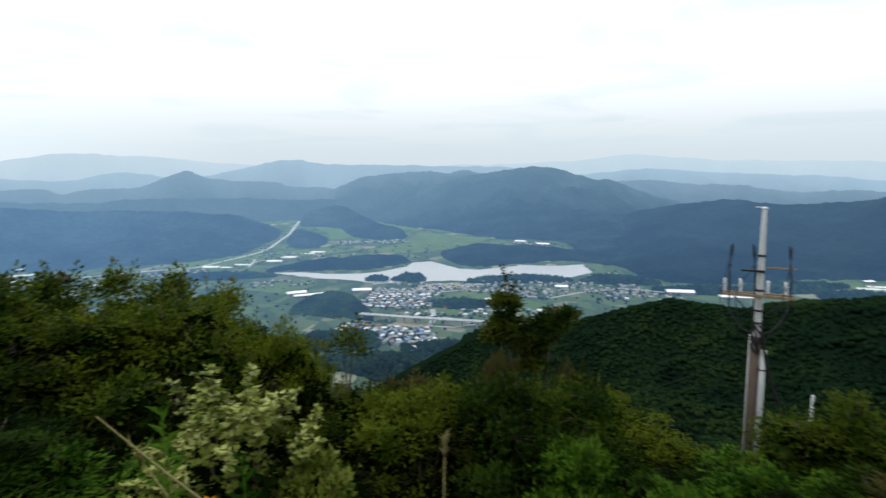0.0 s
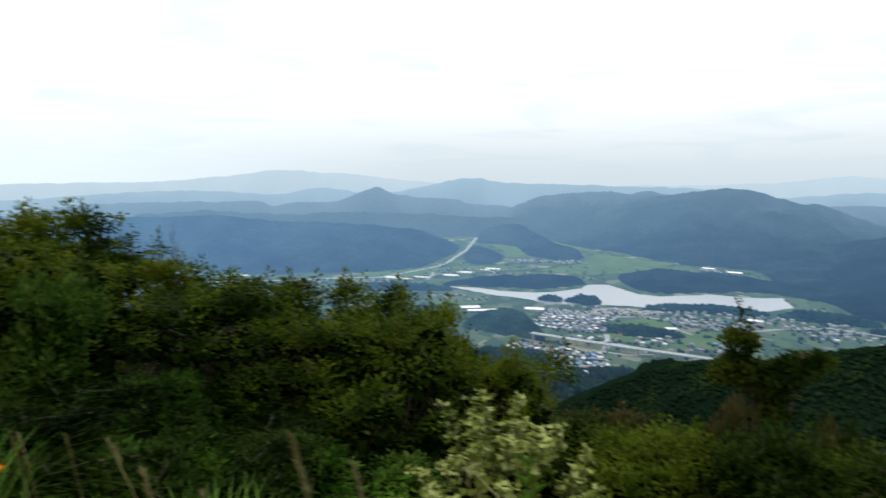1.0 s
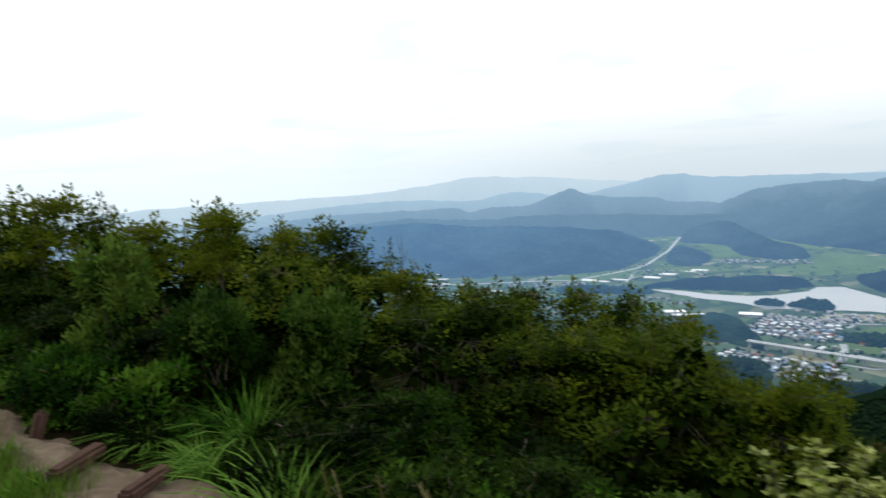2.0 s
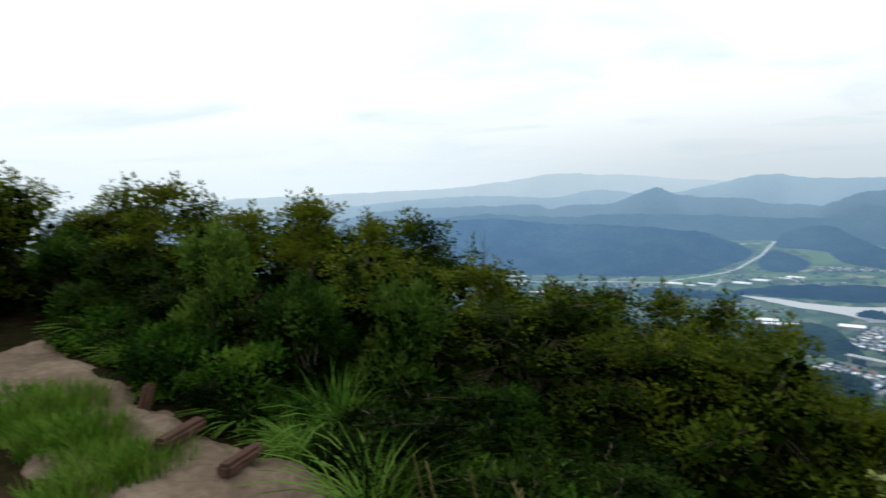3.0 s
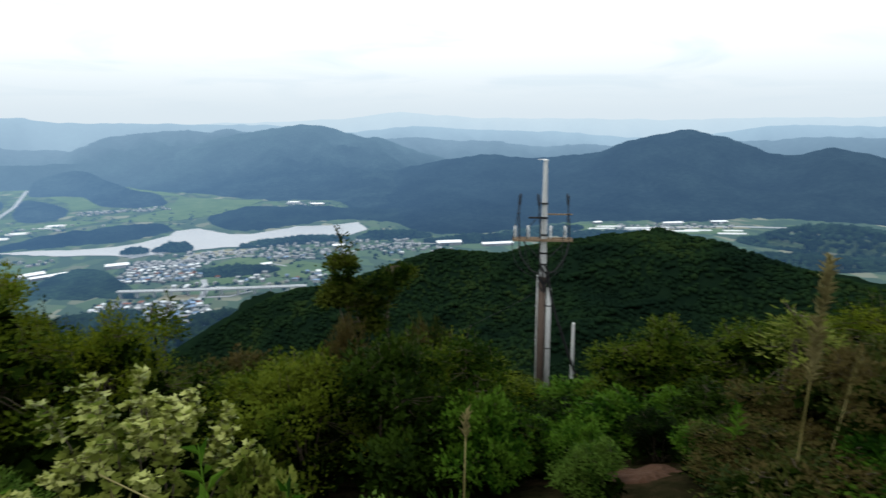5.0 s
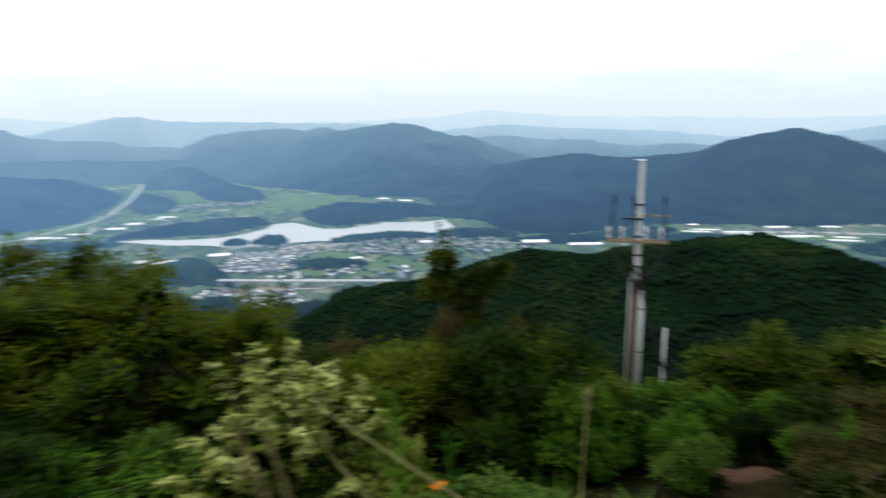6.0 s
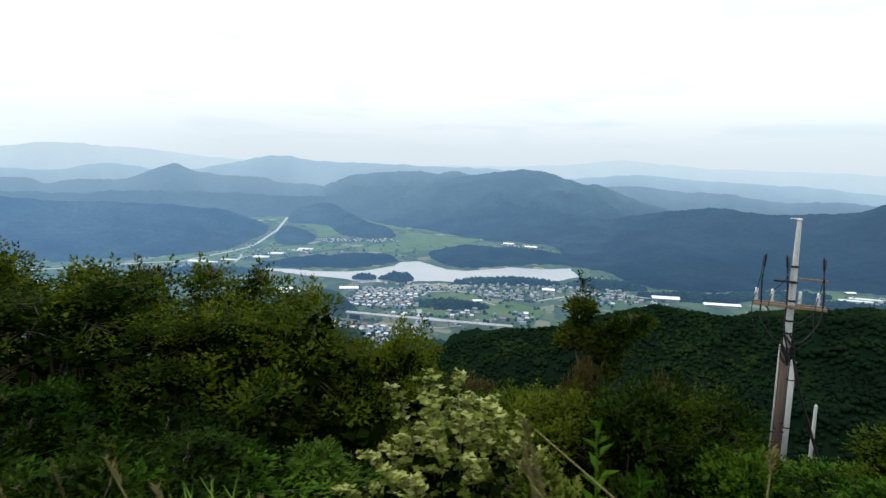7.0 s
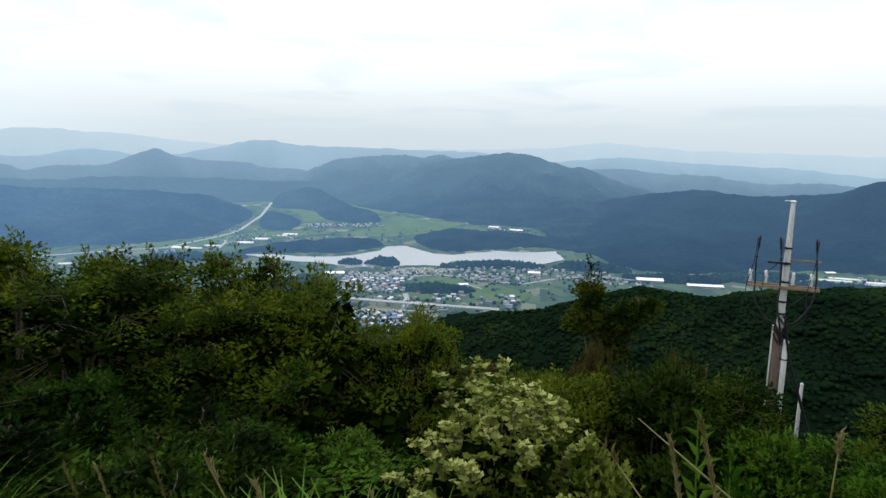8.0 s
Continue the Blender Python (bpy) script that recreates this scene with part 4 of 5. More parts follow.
        z.append(size * rng.uniform(0.7, 1.3, m))
        o.append(off * 1.2 + (0, 0, 0.6))
    part("stem", mesh_from("stem", *merge(pieces), BARK, True), BARK, t)
    # crown filled with near-black leaves, so its gaps read as deep shade
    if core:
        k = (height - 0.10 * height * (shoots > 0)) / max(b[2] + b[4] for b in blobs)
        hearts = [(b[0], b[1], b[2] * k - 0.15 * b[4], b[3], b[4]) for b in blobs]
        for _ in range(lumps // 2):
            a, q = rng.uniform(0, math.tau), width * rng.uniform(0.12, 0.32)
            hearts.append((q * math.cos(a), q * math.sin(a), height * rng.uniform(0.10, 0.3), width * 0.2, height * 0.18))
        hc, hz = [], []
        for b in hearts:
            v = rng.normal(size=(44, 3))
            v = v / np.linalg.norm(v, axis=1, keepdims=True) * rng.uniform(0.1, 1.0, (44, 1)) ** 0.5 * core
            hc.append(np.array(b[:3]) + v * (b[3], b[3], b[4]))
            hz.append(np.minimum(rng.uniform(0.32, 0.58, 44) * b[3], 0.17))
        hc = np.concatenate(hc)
        part("inner_foliage", leaf_mesh("inner_foliage", hc, rng.normal(size=hc.shape), np.concatenate(hz), INNER_SHADE, rng, 0.9), INNER_SHADE, t, "near-black inner leaves standing in for the crown's shade")
    part("foliage", leaf_mesh("foliage", np.concatenate(c), np.concatenate(d), np.concatenate(z), leaf, rng, wide, lobed, outward=np.concatenate(o)), leaf, t)
    return t


def put(proto, x, y, sx, sz, turn, sink=0.0):
    """A copy of a bush on the ground."""
    m = pose(x, y, hill(x, y) - sink, 0, 0, turn)
    if proto.name in PLACED:
        ob = copy_thing(proto, m)
    else:
        ob = proto
        ob.matrix_basis = m
        PLACED.add(proto.name)
    ob.scale = (sx, sx, sz)
    return ob


PLACED = set()


OAKS = [shrub("shrub", "dense dark green oak shrub on the slope", "shrub", 101 + i, OAK, 2.6, 3.0, 230, 37, 0.066, lumps=20, wide=0.58, skirt=0.1, topside=0.9, core=0.74) for i in range(4)]
OLIVES = [shrub("shrub", "yellowish green leafy shrub on the slope", "shrub", 201 + i, OLIVE, 2.2, 2.6, 175, 35, 0.068, lumps=15, topside=0.9, core=0.72) for i in range(3)]
DARKS = [shrub("shrub", "low dark green leafy shrub", "shrub", 301 + i, DEEP_SHADE, 1.5, 2.0, 120, 34, 0.082, lumps=11) for i in range(2)]
REDDISH = shrub("shrub", "reddish brown and olive low shrub", "shrub", 401, BROWNISH, 1.3, 2.0, 150, 44, 0.07, lumps=11)
FRESH = shrub("shrub", "fresh green low broadleaf shrub", "shrub", 501, FERN, 1.1, 1.6, 110, 40, 0.085, lumps=9)
MIDS = shrub("shrub", "grey green low shrub beside the path", "shrub", 521, GREYGREEN, 1.2, 1.7, 130, 40, 0.075, lumps=10)
FRESHER = shrub("shrub", "fresh green sapling with feathery leaves", "shrub", 531, FEATHER, 1.5, 1.3, 110, 42, 0.10, lumps=9, wide=0.35)
LIME = shrub("shrub", "low bush with broad yellow green leaves", "shrub", 541, MID, 1.1, 1.4, 90, 22, 0.085, lobed=True, lumps=9, spread=0.11)
YELLOWS = shrub("shrub", "yellow green leafy shrub with light tips", "shrub", 551, YELLOW, 1.8, 2.2, 165, 36, 0.074, lumps=13, topside=0.9)
LOWS = [shrub("weed", ("low leafy weeds under the shrubs, shade put in their colour", "low fresh green leafy weeds", "low reddish brown weeds beside bare earth")[i], "weed", 571 + i, (DEEP_SHADE, FERN, BROWNISH)[i], 0.5, 0.95, 52, 24, (0.06, 0.07, 0.055)[i], lumps=9, spread=0.10, shoots=6, stems=4, group="low weeds", wide=(0.5, 0.42, 0.5)[i]) for i in range(3)]
TALL = {**{o.name: 0.5 for o in LOWS}, YELLOWS.name: 1.8, LIME.name: 1.1, MIDS.name: 1.2, FRESHER.name: 1.5, **{o.name: 2.6 for o in OAKS}, **{o.name: 2.2 for o in OLIVES}, **{o.name: 1.5 for o in DARKS}, REDDISH.name: 1.3, FRESH.name: 1.1}

# tops of the belt of shrubs: turn to the left, height against the eye's level
CREST = sorted([(100, 2), (80, 2.8), (70, 2.0), (60, 0.8), (52, -1.0), (46, -3.0), (42, -5.0), (36, -7.8), (30, -8.6), (24, -9.2), (20, -10.5), (16, -12.6), (13.5, -16.0), (11, -19.2), (6, -19.8), (0, -19.6), (-4, -20.0), (-9, -19.6), (-14, -19.4), (-19, -21.0), (-23, -23.5), (-26, -26.5), (-31, -26.5), (-34, -23), (-37.5, -19.5), (-44, -18.8), (-50, -19.8), (-56, -17.5), (-64, -15), (-75, -14), (-90, -12)])


def belt():
    rng = np.random.default_rng(77)
    rows = ((15.5, 1.0, 5.5), (12.0, 0.0, 6.2), (9.6, 1.2, 7.5), (7.4, 1.8, 8.5))
    used = set()
    for r, lower, step in rows:
        az = -78.0
        while az < 96:
            a = az + rng.uniform(-0.25, 0.25) * step
            az += step
            q = r * rng.uniform(0.94, 1.06)
            x, y = polar(a, q)
            if r > 13 and a > 14:
                continue
            if r < 9 and a < 17:
                continue
            if 9 < r < 10 and a > 20:
                continue
            if x < -2.5 and y < 4.0 and x > -8.3:
                continue
            if math.hypot(x - 1.45, y - 10.1) < 1.2:
                continue
            if (x - 10) ** 2 + (y - 18.9) ** 2 < 4:
                continue
            top = EYE + q * math.tan(radians(along(CREST, a) - lower - rng.uniform(0, 0.8)))
            high = top - hill(x, y)
            if high < 0.5:
                continue
            if a > 10:
                proto = OAKS[int(rng.integers(4))] if rng.uniform() < 0.85 else OLIVES[0]
            elif a > -10:
                proto = (OLIVES[0], OLIVES[1], YELLOWS, YELLOWS, REDDISH, DARKS[0])[int(rng.integers(6))]
            else:
                proto = (OLIVES[1], OAKS[0], OLIVES[0], DARKS[0], YELLOWS)[int(rng.integers(5))]
            k = high / TALL[proto.name]
            wide = min(max(k, 0.75), 1.25) * rng.uniform(0.9, 1.1)
            put(proto, x, y, wide * (0.62 if 7 < a < 25 else 1.0), k, rng.uniform(0, 360))


belt()
# single shrubs nearer the summit: place, width, height
for x, y, w, h, proto, turn in ((1.4, 5.4, 0.62, 1.5, OLIVES[1], 40), (0.6, 5.6, 0.8, 1.4, DARKS[0], 120), (-0.2, 6.1, 0.7, 1.45, YELLOWS, 75), (1.0, 6.9, 0.7, 1.7, OLIVES[0], 10), (-0.85, 3.5, 0.5, 0.72, LIME, 30), (1.75, 8.0, 0.55, 1.75, OAKS[2], 200), (-0.4, 7.4, 0.75, 1.5, OAKS[1], 10), (1.1, 4.9, 0.55, 0.95, FRESH, 0),
                                (4.35, 6.6, 0.8, 1.65, OLIVES[1], 300), (5.4, 5.9, 0.85, 1.55, OLIVES[2], 80), (4.3, 8.2, 0.9, 0.75, FRESH, 33), (1.75, 4.35, 0.35, 0.55, FRESH, 20), (1.6, 3.9, 0.35, 0.45, MIDS, 70), (2.05, 4.85, 0.4, 0.5, FRESH, 110), (2.95, 4.75, 0.4, 0.5, DARKS[0], 160), (2.9, 4.1, 0.35, 0.4, FRESH, 200), (2.5, 3.6, 0.4, 0.35, REDDISH, 10), (3.2, 3.75, 0.55, 0.6, REDDISH, 15), (3.5, 3.2, 0.6, 0.85, REDDISH, 140),
                                (3.0, 5.6, 0.7, 0.7, FRESH, 77), (3.7, 4.7, 0.6, 0.7, DARKS[1], 190), (-1.9, 7.6, 0.8, 1.75, OLIVES[2], 222), (-3.5, 8.2, 0.55, 2.3, OAKS[1], 99), (6.6, 5.5, 0.9, 1.6, OLIVES[0], 12), (4.4, 3.5, 0.8, 1.0, REDDISH, 260),
                                (-6.3, 2.95, 0.45, 1.25, FRESHER, 0), (-5.6, 3.4, 0.6, 1.0, MIDS, 50), (-5.3, 4.3, 0.65, 1.25, MIDS, 160), (-4.4, 4.3, 0.5, 0.6, MIDS, 260), (-3.3, 4.2, 0.5, 0.42, DARKS[0], 20), (-2.5, 4.9, 0.5, 0.5, MIDS, 310), (-7.6, 3.4, 0.6, 0.9, DARKS[1], 70), (-8.6, 3.0, 0.7, 1.0, DARKS[0], 170), (-7.0, 3.0, 0.55, 0.7, DARKS[0], 270), (-9.6, 2.8, 0.7, 1.0, MIDS, 30), (-6.2, 3.7, 0.6, 0.9, DARKS[1], 200), (2.9, 3.3, 0.45, 0.36, REDDISH, 40), (3.6, 5.2, 0.6, 0.62, FRESH, 140), (2.0, 5.4, 0.5, 0.6, FRESH, 210), (2.9, 6.2, 0.6, 0.8, DARKS[1], 0), (-10.5, 1.6, 0.9, 1.9, OAKS[1], 30), (-10.0, -0.2, 0.9, 1.9, OAKS[2], 130)):
    put(proto, x, y, w, h / TALL[proto.name], turn)


# low growth between the belt and the summit
def undergrowth():
    rng = np.random.default_rng(31)
    for r, el, step in ((4.9, -23.5, 10.0), (3.9, -27.5, 12.0), (3.0, -33.0, 15.0)):
        az = -70.0
        while az < 66:
            a = az + rng.uniform(-0.3, 0.3) * step
            az += step
            q = r * rng.uniform(0.93, 1.07)
            x, y = polar(a, q)
            if r > 3.5 and -24 < a < 10:
                continue
            if (x < -3.2 and y < 3.0) or math.hypot(x + 1.25, y - 3.75) < 1.0 or math.hypot(x - 2.25, y - 4.45) < 0.8 or (a > 52 and r < 4.5) or (x > 0.3 and abs((y - 0.78) * 3.29 - (x + 1.04) * 3.67) / 4.93 < 0.65 and y < 5):
                continue
            high = EYE + q * math.tan(radians(el - rng.uniform(0, 3) - (4 if a < -28 else 6 if a > 12 else 0))) - hill(x, y)
            if high < 0.2:
                continue
            if a > 12:
                proto = (DARKS[0], FRESH, DARKS[1])[int(rng.integers(3))]
            elif a > -38:
                proto = (DARKS[0], MIDS, DARKS[1])[int(rng.integers(3))]
            else:
                proto = (REDDISH, REDDISH, FRESH)[int(rng.integers(3))]
            k = high / TALL[proto.name]
            put(proto, x, y, min(max(k, 0.6), 0.9), k, rng.uniform(0, 360))


undergrowth()

# the pale-leaved bush in front, the slender tree and saplings
def spray_bush():
    """Arching branches that spread from the base, each with twigs that carry tiers of lobed leaves, the outermost pale."""
    rng = np.random.default_rng(611)
    t = thing("shrub", "bush with pale silvery green lobed leaves on arching sprays", "shrub", (0, 0, 0), "hillside shrubs")
    pieces, pale, green = [], ([], [], [], []), ([], [], [], [])
    for i in range(40):
        a = i * 2.4 + rng.uniform(-0.3, 0.3)
        q = math.sqrt((i + 0.5) / 40)
        reach = 0.73 * q * rng.uniform(0.75, 1.15)
        top = (1.42 - 0.95 * q * q) * rng.uniform(0.74, 1.06)
        tip = np.array((reach * math.cos(a), reach * math.sin(a), top))
        foot = np.array((0.12 * math.cos(a), 0.12 * math.sin(a), -0.2))
        line = [foot + (tip - foot) * np.array((u ** 1.5, u ** 1.5, 1 - (1 - u) ** 1.35)) for u in (0, 0.25, 0.5, 0.75, 1.0)]
        pieces.append(tube(line, [0.010, 0.008, 0.006, 0.004, 0.002], 4))
        for u in (0.26, 0.36, 0.46, 0.55, 0.64, 0.72, 0.79, 0.85, 0.90, 0.95, 1.0):
            p = foot + (tip - foot) * np.array((u ** 1.5, u ** 1.5, 1 - (1 - u) ** 1.35))
            side = a + rng.uniform(-1.4, 1.4)
            out = np.array((math.cos(side), math.sin(side), rng.uniform(0.0, 0.3)))
            length = rng.uniform(0.07, 0.15) * (1.15 - 0.6 * u)
            pieces.append(tube([p, p + out * length], [0.003, 0.0015], 3))
            for m in range(13):
                w = rng.uniform()
                turn = rng.uniform(0, math.tau)
                bag = pale if (u > 0.74 and rng.uniform() < 0.7) else green
                bag[0].append(p + out * length * w + rng.normal(size=3) * (0.016, 0.016, 0.006))
                bag[1].append((math.cos(turn), math.sin(turn), rng.uniform(-0.25, 0.3)))
                bag[2].append(rng.uniform(0.038, 0.07) * (1.15 - 0.4 * u))
                bag[3].append((0.8 * math.cos(a) * q, 0.8 * math.sin(a) * q, 0.25 + 0.9 * u - 0.5 * q))
    part("stem", mesh_from("stem", *merge(pieces), BARK, True), BARK, t)
    # near-black filling leaves paint the shade between the sprays
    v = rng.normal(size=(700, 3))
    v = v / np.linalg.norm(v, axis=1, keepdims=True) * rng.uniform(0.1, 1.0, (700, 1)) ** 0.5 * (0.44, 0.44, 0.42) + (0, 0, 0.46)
    part("inner_foliage", leaf_mesh("inner_foliage", v, rng.normal(size=v.shape), rng.uniform(0.07, 0.12, 700), INNER_SHADE, rng, 0.9), INNER_SHADE, t, "near-black inner leaves standing in for the crown's shade")
    part("foliage", leaf_mesh("foliage", *green[:3], MID, rng, lobed=True, outward=green[3]), MID, t)
    part("pale_foliage", leaf_mesh("pale_foliage", *pale[:3], SILVER, rng, lobed=True, outward=pale[3]), SILVER, t, "pale silvery young leaves")
    return t


silver = spray_bush()
silver.matrix_basis = pose(-1.36, 3.75, hill(-1.36, 3.75), 0, 0, 20)
tree = shrub("tree", "slender forked young tree standing above the shrubs", "tree", 702, DUSK, 3.75, 1.2, 190, 40, 0.08, spread=0.11, low=0.4, shoots=3, stems=4, bare=0.5, core=0, given=[(-0.42, 0, 3.32, 0.15, 0.26), (-0.40, 0.05, 3.0, 0.24, 0.2), (-0.55, 0, 2.82, 0.17, 0.14), (0.42, 0, 3.1, 0.26, 0.16), (0.18, 0.1, 2.9, 0.26, 0.2), (0.62, 0, 3.15, 0.18, 0.14), (0.0, 0, 2.62, 0.24, 0.18), (0.05, 0, 2.3, 0.16, 0.2)])
tree.matrix_basis = pose(1.45, 10.1, hill(1.45, 10.1), 0, 0, 0)
sapling = shrub("sapling", "thin sapling with a sparse leafy top", "sapling", 703, OLIVE, 2.9, 1.0, 22, 24, 0.085, lumps=5, spread=0.13, low=0.6, shoots=2, stems=2, bare=0.75, core=0)
sapling.matrix_basis = pose(-1.83, 11.5, hill(-1.83, 11.5), 0, 0, 0)


# sprouts above the belt: turn, height against the eye's level, distance
SPROUT = shrub("sapling", "thin leafy oak sprout rising over the shrubs", "sapling", 711, OAK, 2.6, 1.15, 95, 22, 0.08, lumps=12, spread=0.13, low=0.4, shoots=2, stems=3, bare=0.42, core=0, group="oak sprouts")
for az, el, r in ((57.3, 0.4, 9.5), (48.5, -1.3, 9.2), (51.7, -1.6, 10.0), (62.7, -0.3, 9.0), (68.2, 1.9, 9.2), (28.0, -7.8, 9.8), (32.2, -7.6, 9.6), (23.9, -8.5, 10.0), (42.5, -5.5, 9.6), (36.0, -7.3, 9.8), (20.0, -10.2, 10.0)):
    x, y = polar(az, r)
    high = EYE + r * math.tan(radians(el)) - hill(x, y)
    put(SPROUT, x, y, 0.75, high / 2.6, az * 7)
for az, el, r, w, proto in ((-12.7, -18.4, 8.4, 0.45, REDDISH), (-4.8, -18.0, 9.0, 0.5, REDDISH), (-36.6, -20.6, 8.2, 0.7, OAKS[1]), (-45.0, -18.6, 8.6, 0.85, OAKS[2]), (-52.4, -16.3, 8.0, 0.8, OAKS[3]), (-37.4, -25.4, 6.4, 0.6, FRESH)):
    x, y = polar(az, r)
    high = EYE + r * math.tan(radians(el)) - hill(x, y)
    put(proto, x, y, w, high / TALL[proto.name], az * 11)
leaning = shrub("sapling", "leaning thin sapling with pale narrow leaves", "sapling", 721, MID, 2.0, 0.7, 60, 16, 0.075, lumps=7, wide=0.3, spread=0.10, low=0.4, shoots=4, stems=2, bare=0.45, core=0, group="oak sprouts")
leaning.matrix_basis = pose(*polar(-42.4, 5.3), hill(*polar(-42.4, 5.3)), 0, 5, 0)
leaning.scale = (1, 1, (EYE + 5.3 * math.tan(radians(-17.2)) - hill(*polar(-42.4, 5.3))) / 2.0)


# ---- poles ----
def ring_shape(profile, sides=14):
    """A turned body: profile of (height, radius)."""
    v, f = [], []
    for z, r in profile:
        for k in range(sides):
            a = math.tau * k / sides
            v.append((r * math.cos(a), r * math.sin(a), z))
    for i in range(len(profile) - 1):
        for k in range(sides):
            a, b = i * sides + k, i * sides + (k + 1) % sides
            f.append((a, b, b + sides, a + sides))
    f += [tuple(range(sides))[::-1], tuple((len(profile) - 1) * sides + k for k in range(sides))]
    return v, f


def cable(points, r):
    """A bending cable through points."""
    pts = [Vector(p) for p in points]
    fine = []
    for i in range(len(pts) - 1):
        a, b, c, d = pts[max(i - 1, 0)], pts[i], pts[i + 1], pts[min(i + 2, len(pts) - 1)]
        for k in range(6):
            u = k / 6
            fine.append(0.5 * ((2 * b) + (c - a) * u + (2 * a - 5 * b + 4 * c - d) * u * u + (3 * b - a - 3 * c + d) * u ** 3))
    fine.append(pts[-1])
    return tube(fine, [r] * len(fine), 6)


def utility_pole():
    x, y, top = 9.93, 18.9, -0.02
    t = thing("utility_pole", "grey concrete power pole with cable risers and crossarm", "utility pole", (x, y, top))
    t.rotation_euler = (0, 0, radians(-28))
    deep = top - hill(x, y) + 0.5
    pole = part("pole", mesh_from("pole", *ring_shape([(-deep, 0.12), (-4.6, 0.112), (-2.0, 0.098), (-0.05, 0.066), (0.0, 0.06)]), CONCRETE, True), CONCRETE, t)
    part("cap", mesh_from("cap", *ring_shape([(0.0, 0.085), (0.04, 0.085), (0.06, 0.03)]), PIPE, True), PIPE, pole)
    part("bracket", box(0.30, 0.03, 0.03, (-0.1, 0, 0.05)), PIPE, pole)
    for z in (-1.45, -1.95, -2.55, -3.2, -3.6, -5.1, -6.6):
        part("band", mesh_from("band", *ring_shape([(z - 0.03, 0.122), (z + 0.03, 0.122)]), BLACK, True), BLACK, pole, "dark steel band")
    for dy in (-0.16, 0.16):
        part("crossarm", box(2.05, 0.075, 0.09, (-0.05, dy, -2.72), 0.008), RUST, t, "rusty steel crossarm")
    part("upper_arm", box(0.62, 0.06, 0.06, (-0.24, -0.15, -1.93), 0.006), BLACK, t, "dark steel arm")
    part("side_arm", box(0.95, 0.05, 0.05, (0.48, 0.12, -1.85), 0.006), RUST, t)
    for k in (-1, 1):
        part("brace", mesh_from("brace", *tube([(0.75 * k, -0.16, -2.74), (0.16 * k, -0.16, -3.35)], [0.018, 0.018], 6), BLACK), BLACK, t)
    sheds = [(0.0, 0.03)]
    for i in range(5):
        z = 0.06 + i * 0.055
        sheds += [(z, 0.032), (z + 0.012, 0.07), (z + 0.03, 0.032)]
    sheds += [(0.36, 0.05), (0.44, 0.045), (0.46, 0.02)]
    body = mesh_from("insulator", *ring_shape(sheds, 12), PORCELAIN, True)
    for px in (-1.0, -0.55, 0.22, 0.72):
        ins = part("insulator", body, PORCELAIN, t, "white porcelain insulator")
        ins.location = (px, -0.05, -2.68)
    rod = [(0.0, 0.018), (0.12, 0.018), (0.13, 0.036), (0.16, 0.036), (0.17, 0.018), (0.44, 0.018)]
    for i in range(6):
        z = 0.45 + i * 0.055
        rod += [(z, 0.03), (z + 0.012, 0.047), (z + 0.03, 0.03)]
    rod += [(0.80, 0.03), (0.84, 0.012)]
    head = mesh_from("cable_head", *ring_shape(rod, 10), BLACK, True)
    for px, tilt in ((-0.88, 4), (-0.16, -6), (0.82, -5)):
        h = part("cable_head", head, BLACK, t, "black ribbed cable end")
        h.matrix_basis = pose(px, -0.12, -1.93, 0, tilt, 0)
    for i, px in enumerate((-0.88, -0.16, 0.82)):
        part("riser_cable", mesh_from("riser_cable", *cable([(px, -0.12, -1.9), (px + 0.03, -0.16, -2.6), (px * 0.92, -0.25, -3.2), (px * 0.5, -0.3, -3.75), (px * 0.15, -0.24, -3.95), (0.05, -0.2, -4.6)], 0.028), BLACK, True), BLACK, t, "black power cable")
        q = (-1.0, -0.55, 0.72)[i]
        part("jumper", mesh_from("jumper", *cable([(px, -0.12, -1.15), (px - 0.05, -0.3, -1.8), (q, -0.2, -2.25)], 0.012), BLACK, True), BLACK, t, "thin black wire")
        part("drop_wire", mesh_from("drop_wire", *cable([(q, -0.05, -2.3), (q - 0.1, -0.25, -2.9), (q * 0.9, -0.3, -3.6), (q * 0.4, -0.25, -4.0), (0.1, -0.2, -4.25)], 0.013), BLACK, True), BLACK, t, "thin black wire")
    rng = np.random.default_rng(3)
    for i in range(5):
        a = rng.uniform(0, math.tau)
        part("cable_coil", mesh_from("cable_coil", *cable([(0.16 * math.cos(a + k), 0.16 * math.sin(a + k) - 0.05, -3.75 - 0.2 * k + 0.06 * i) for k in range(5)], 0.035), BLACK, True), BLACK, t, "black coiled cable")
    for px, py, r, z, m, lab in ((-0.03, 0.0, 0.142, -4.1, BROWN_PIPE, "brown stained sleeve round the pole's foot"), (-0.19, -0.06, 0.028, -4.05, PIPE, "thin white plastic conduit"), (0.22, -0.08, 0.088, -4.5, PIPE, "pale grey steel cable guard")):
        g = part("cable_guard", mesh_from("cable_guard", *ring_shape([(-deep, r), (z, r), (z + 0.05, r * 0.85)]), m, True), m, t, lab)
        g.location = (px, py, 0)
    for z in (-5.1, -6.7):
        part("band", mesh_from("band", *ring_shape([(z - 0.02, 0.094), (z + 0.02, 0.094)]), BLACK, True), BLACK, t, "dark steel band").location = (0.22, -0.08, 0)
    part("ground_cable", mesh_from("ground_cable", *cable([(0.15, -0.2, -3.9), (0.35, -0.1, -5.0), (0.85, 0.2, -6.6), (1.4, 0.5, -8.2), (1.9, 0.8, -9.6)], 0.05), BLACK, True), BLACK, t, "thick black cable slanting down")
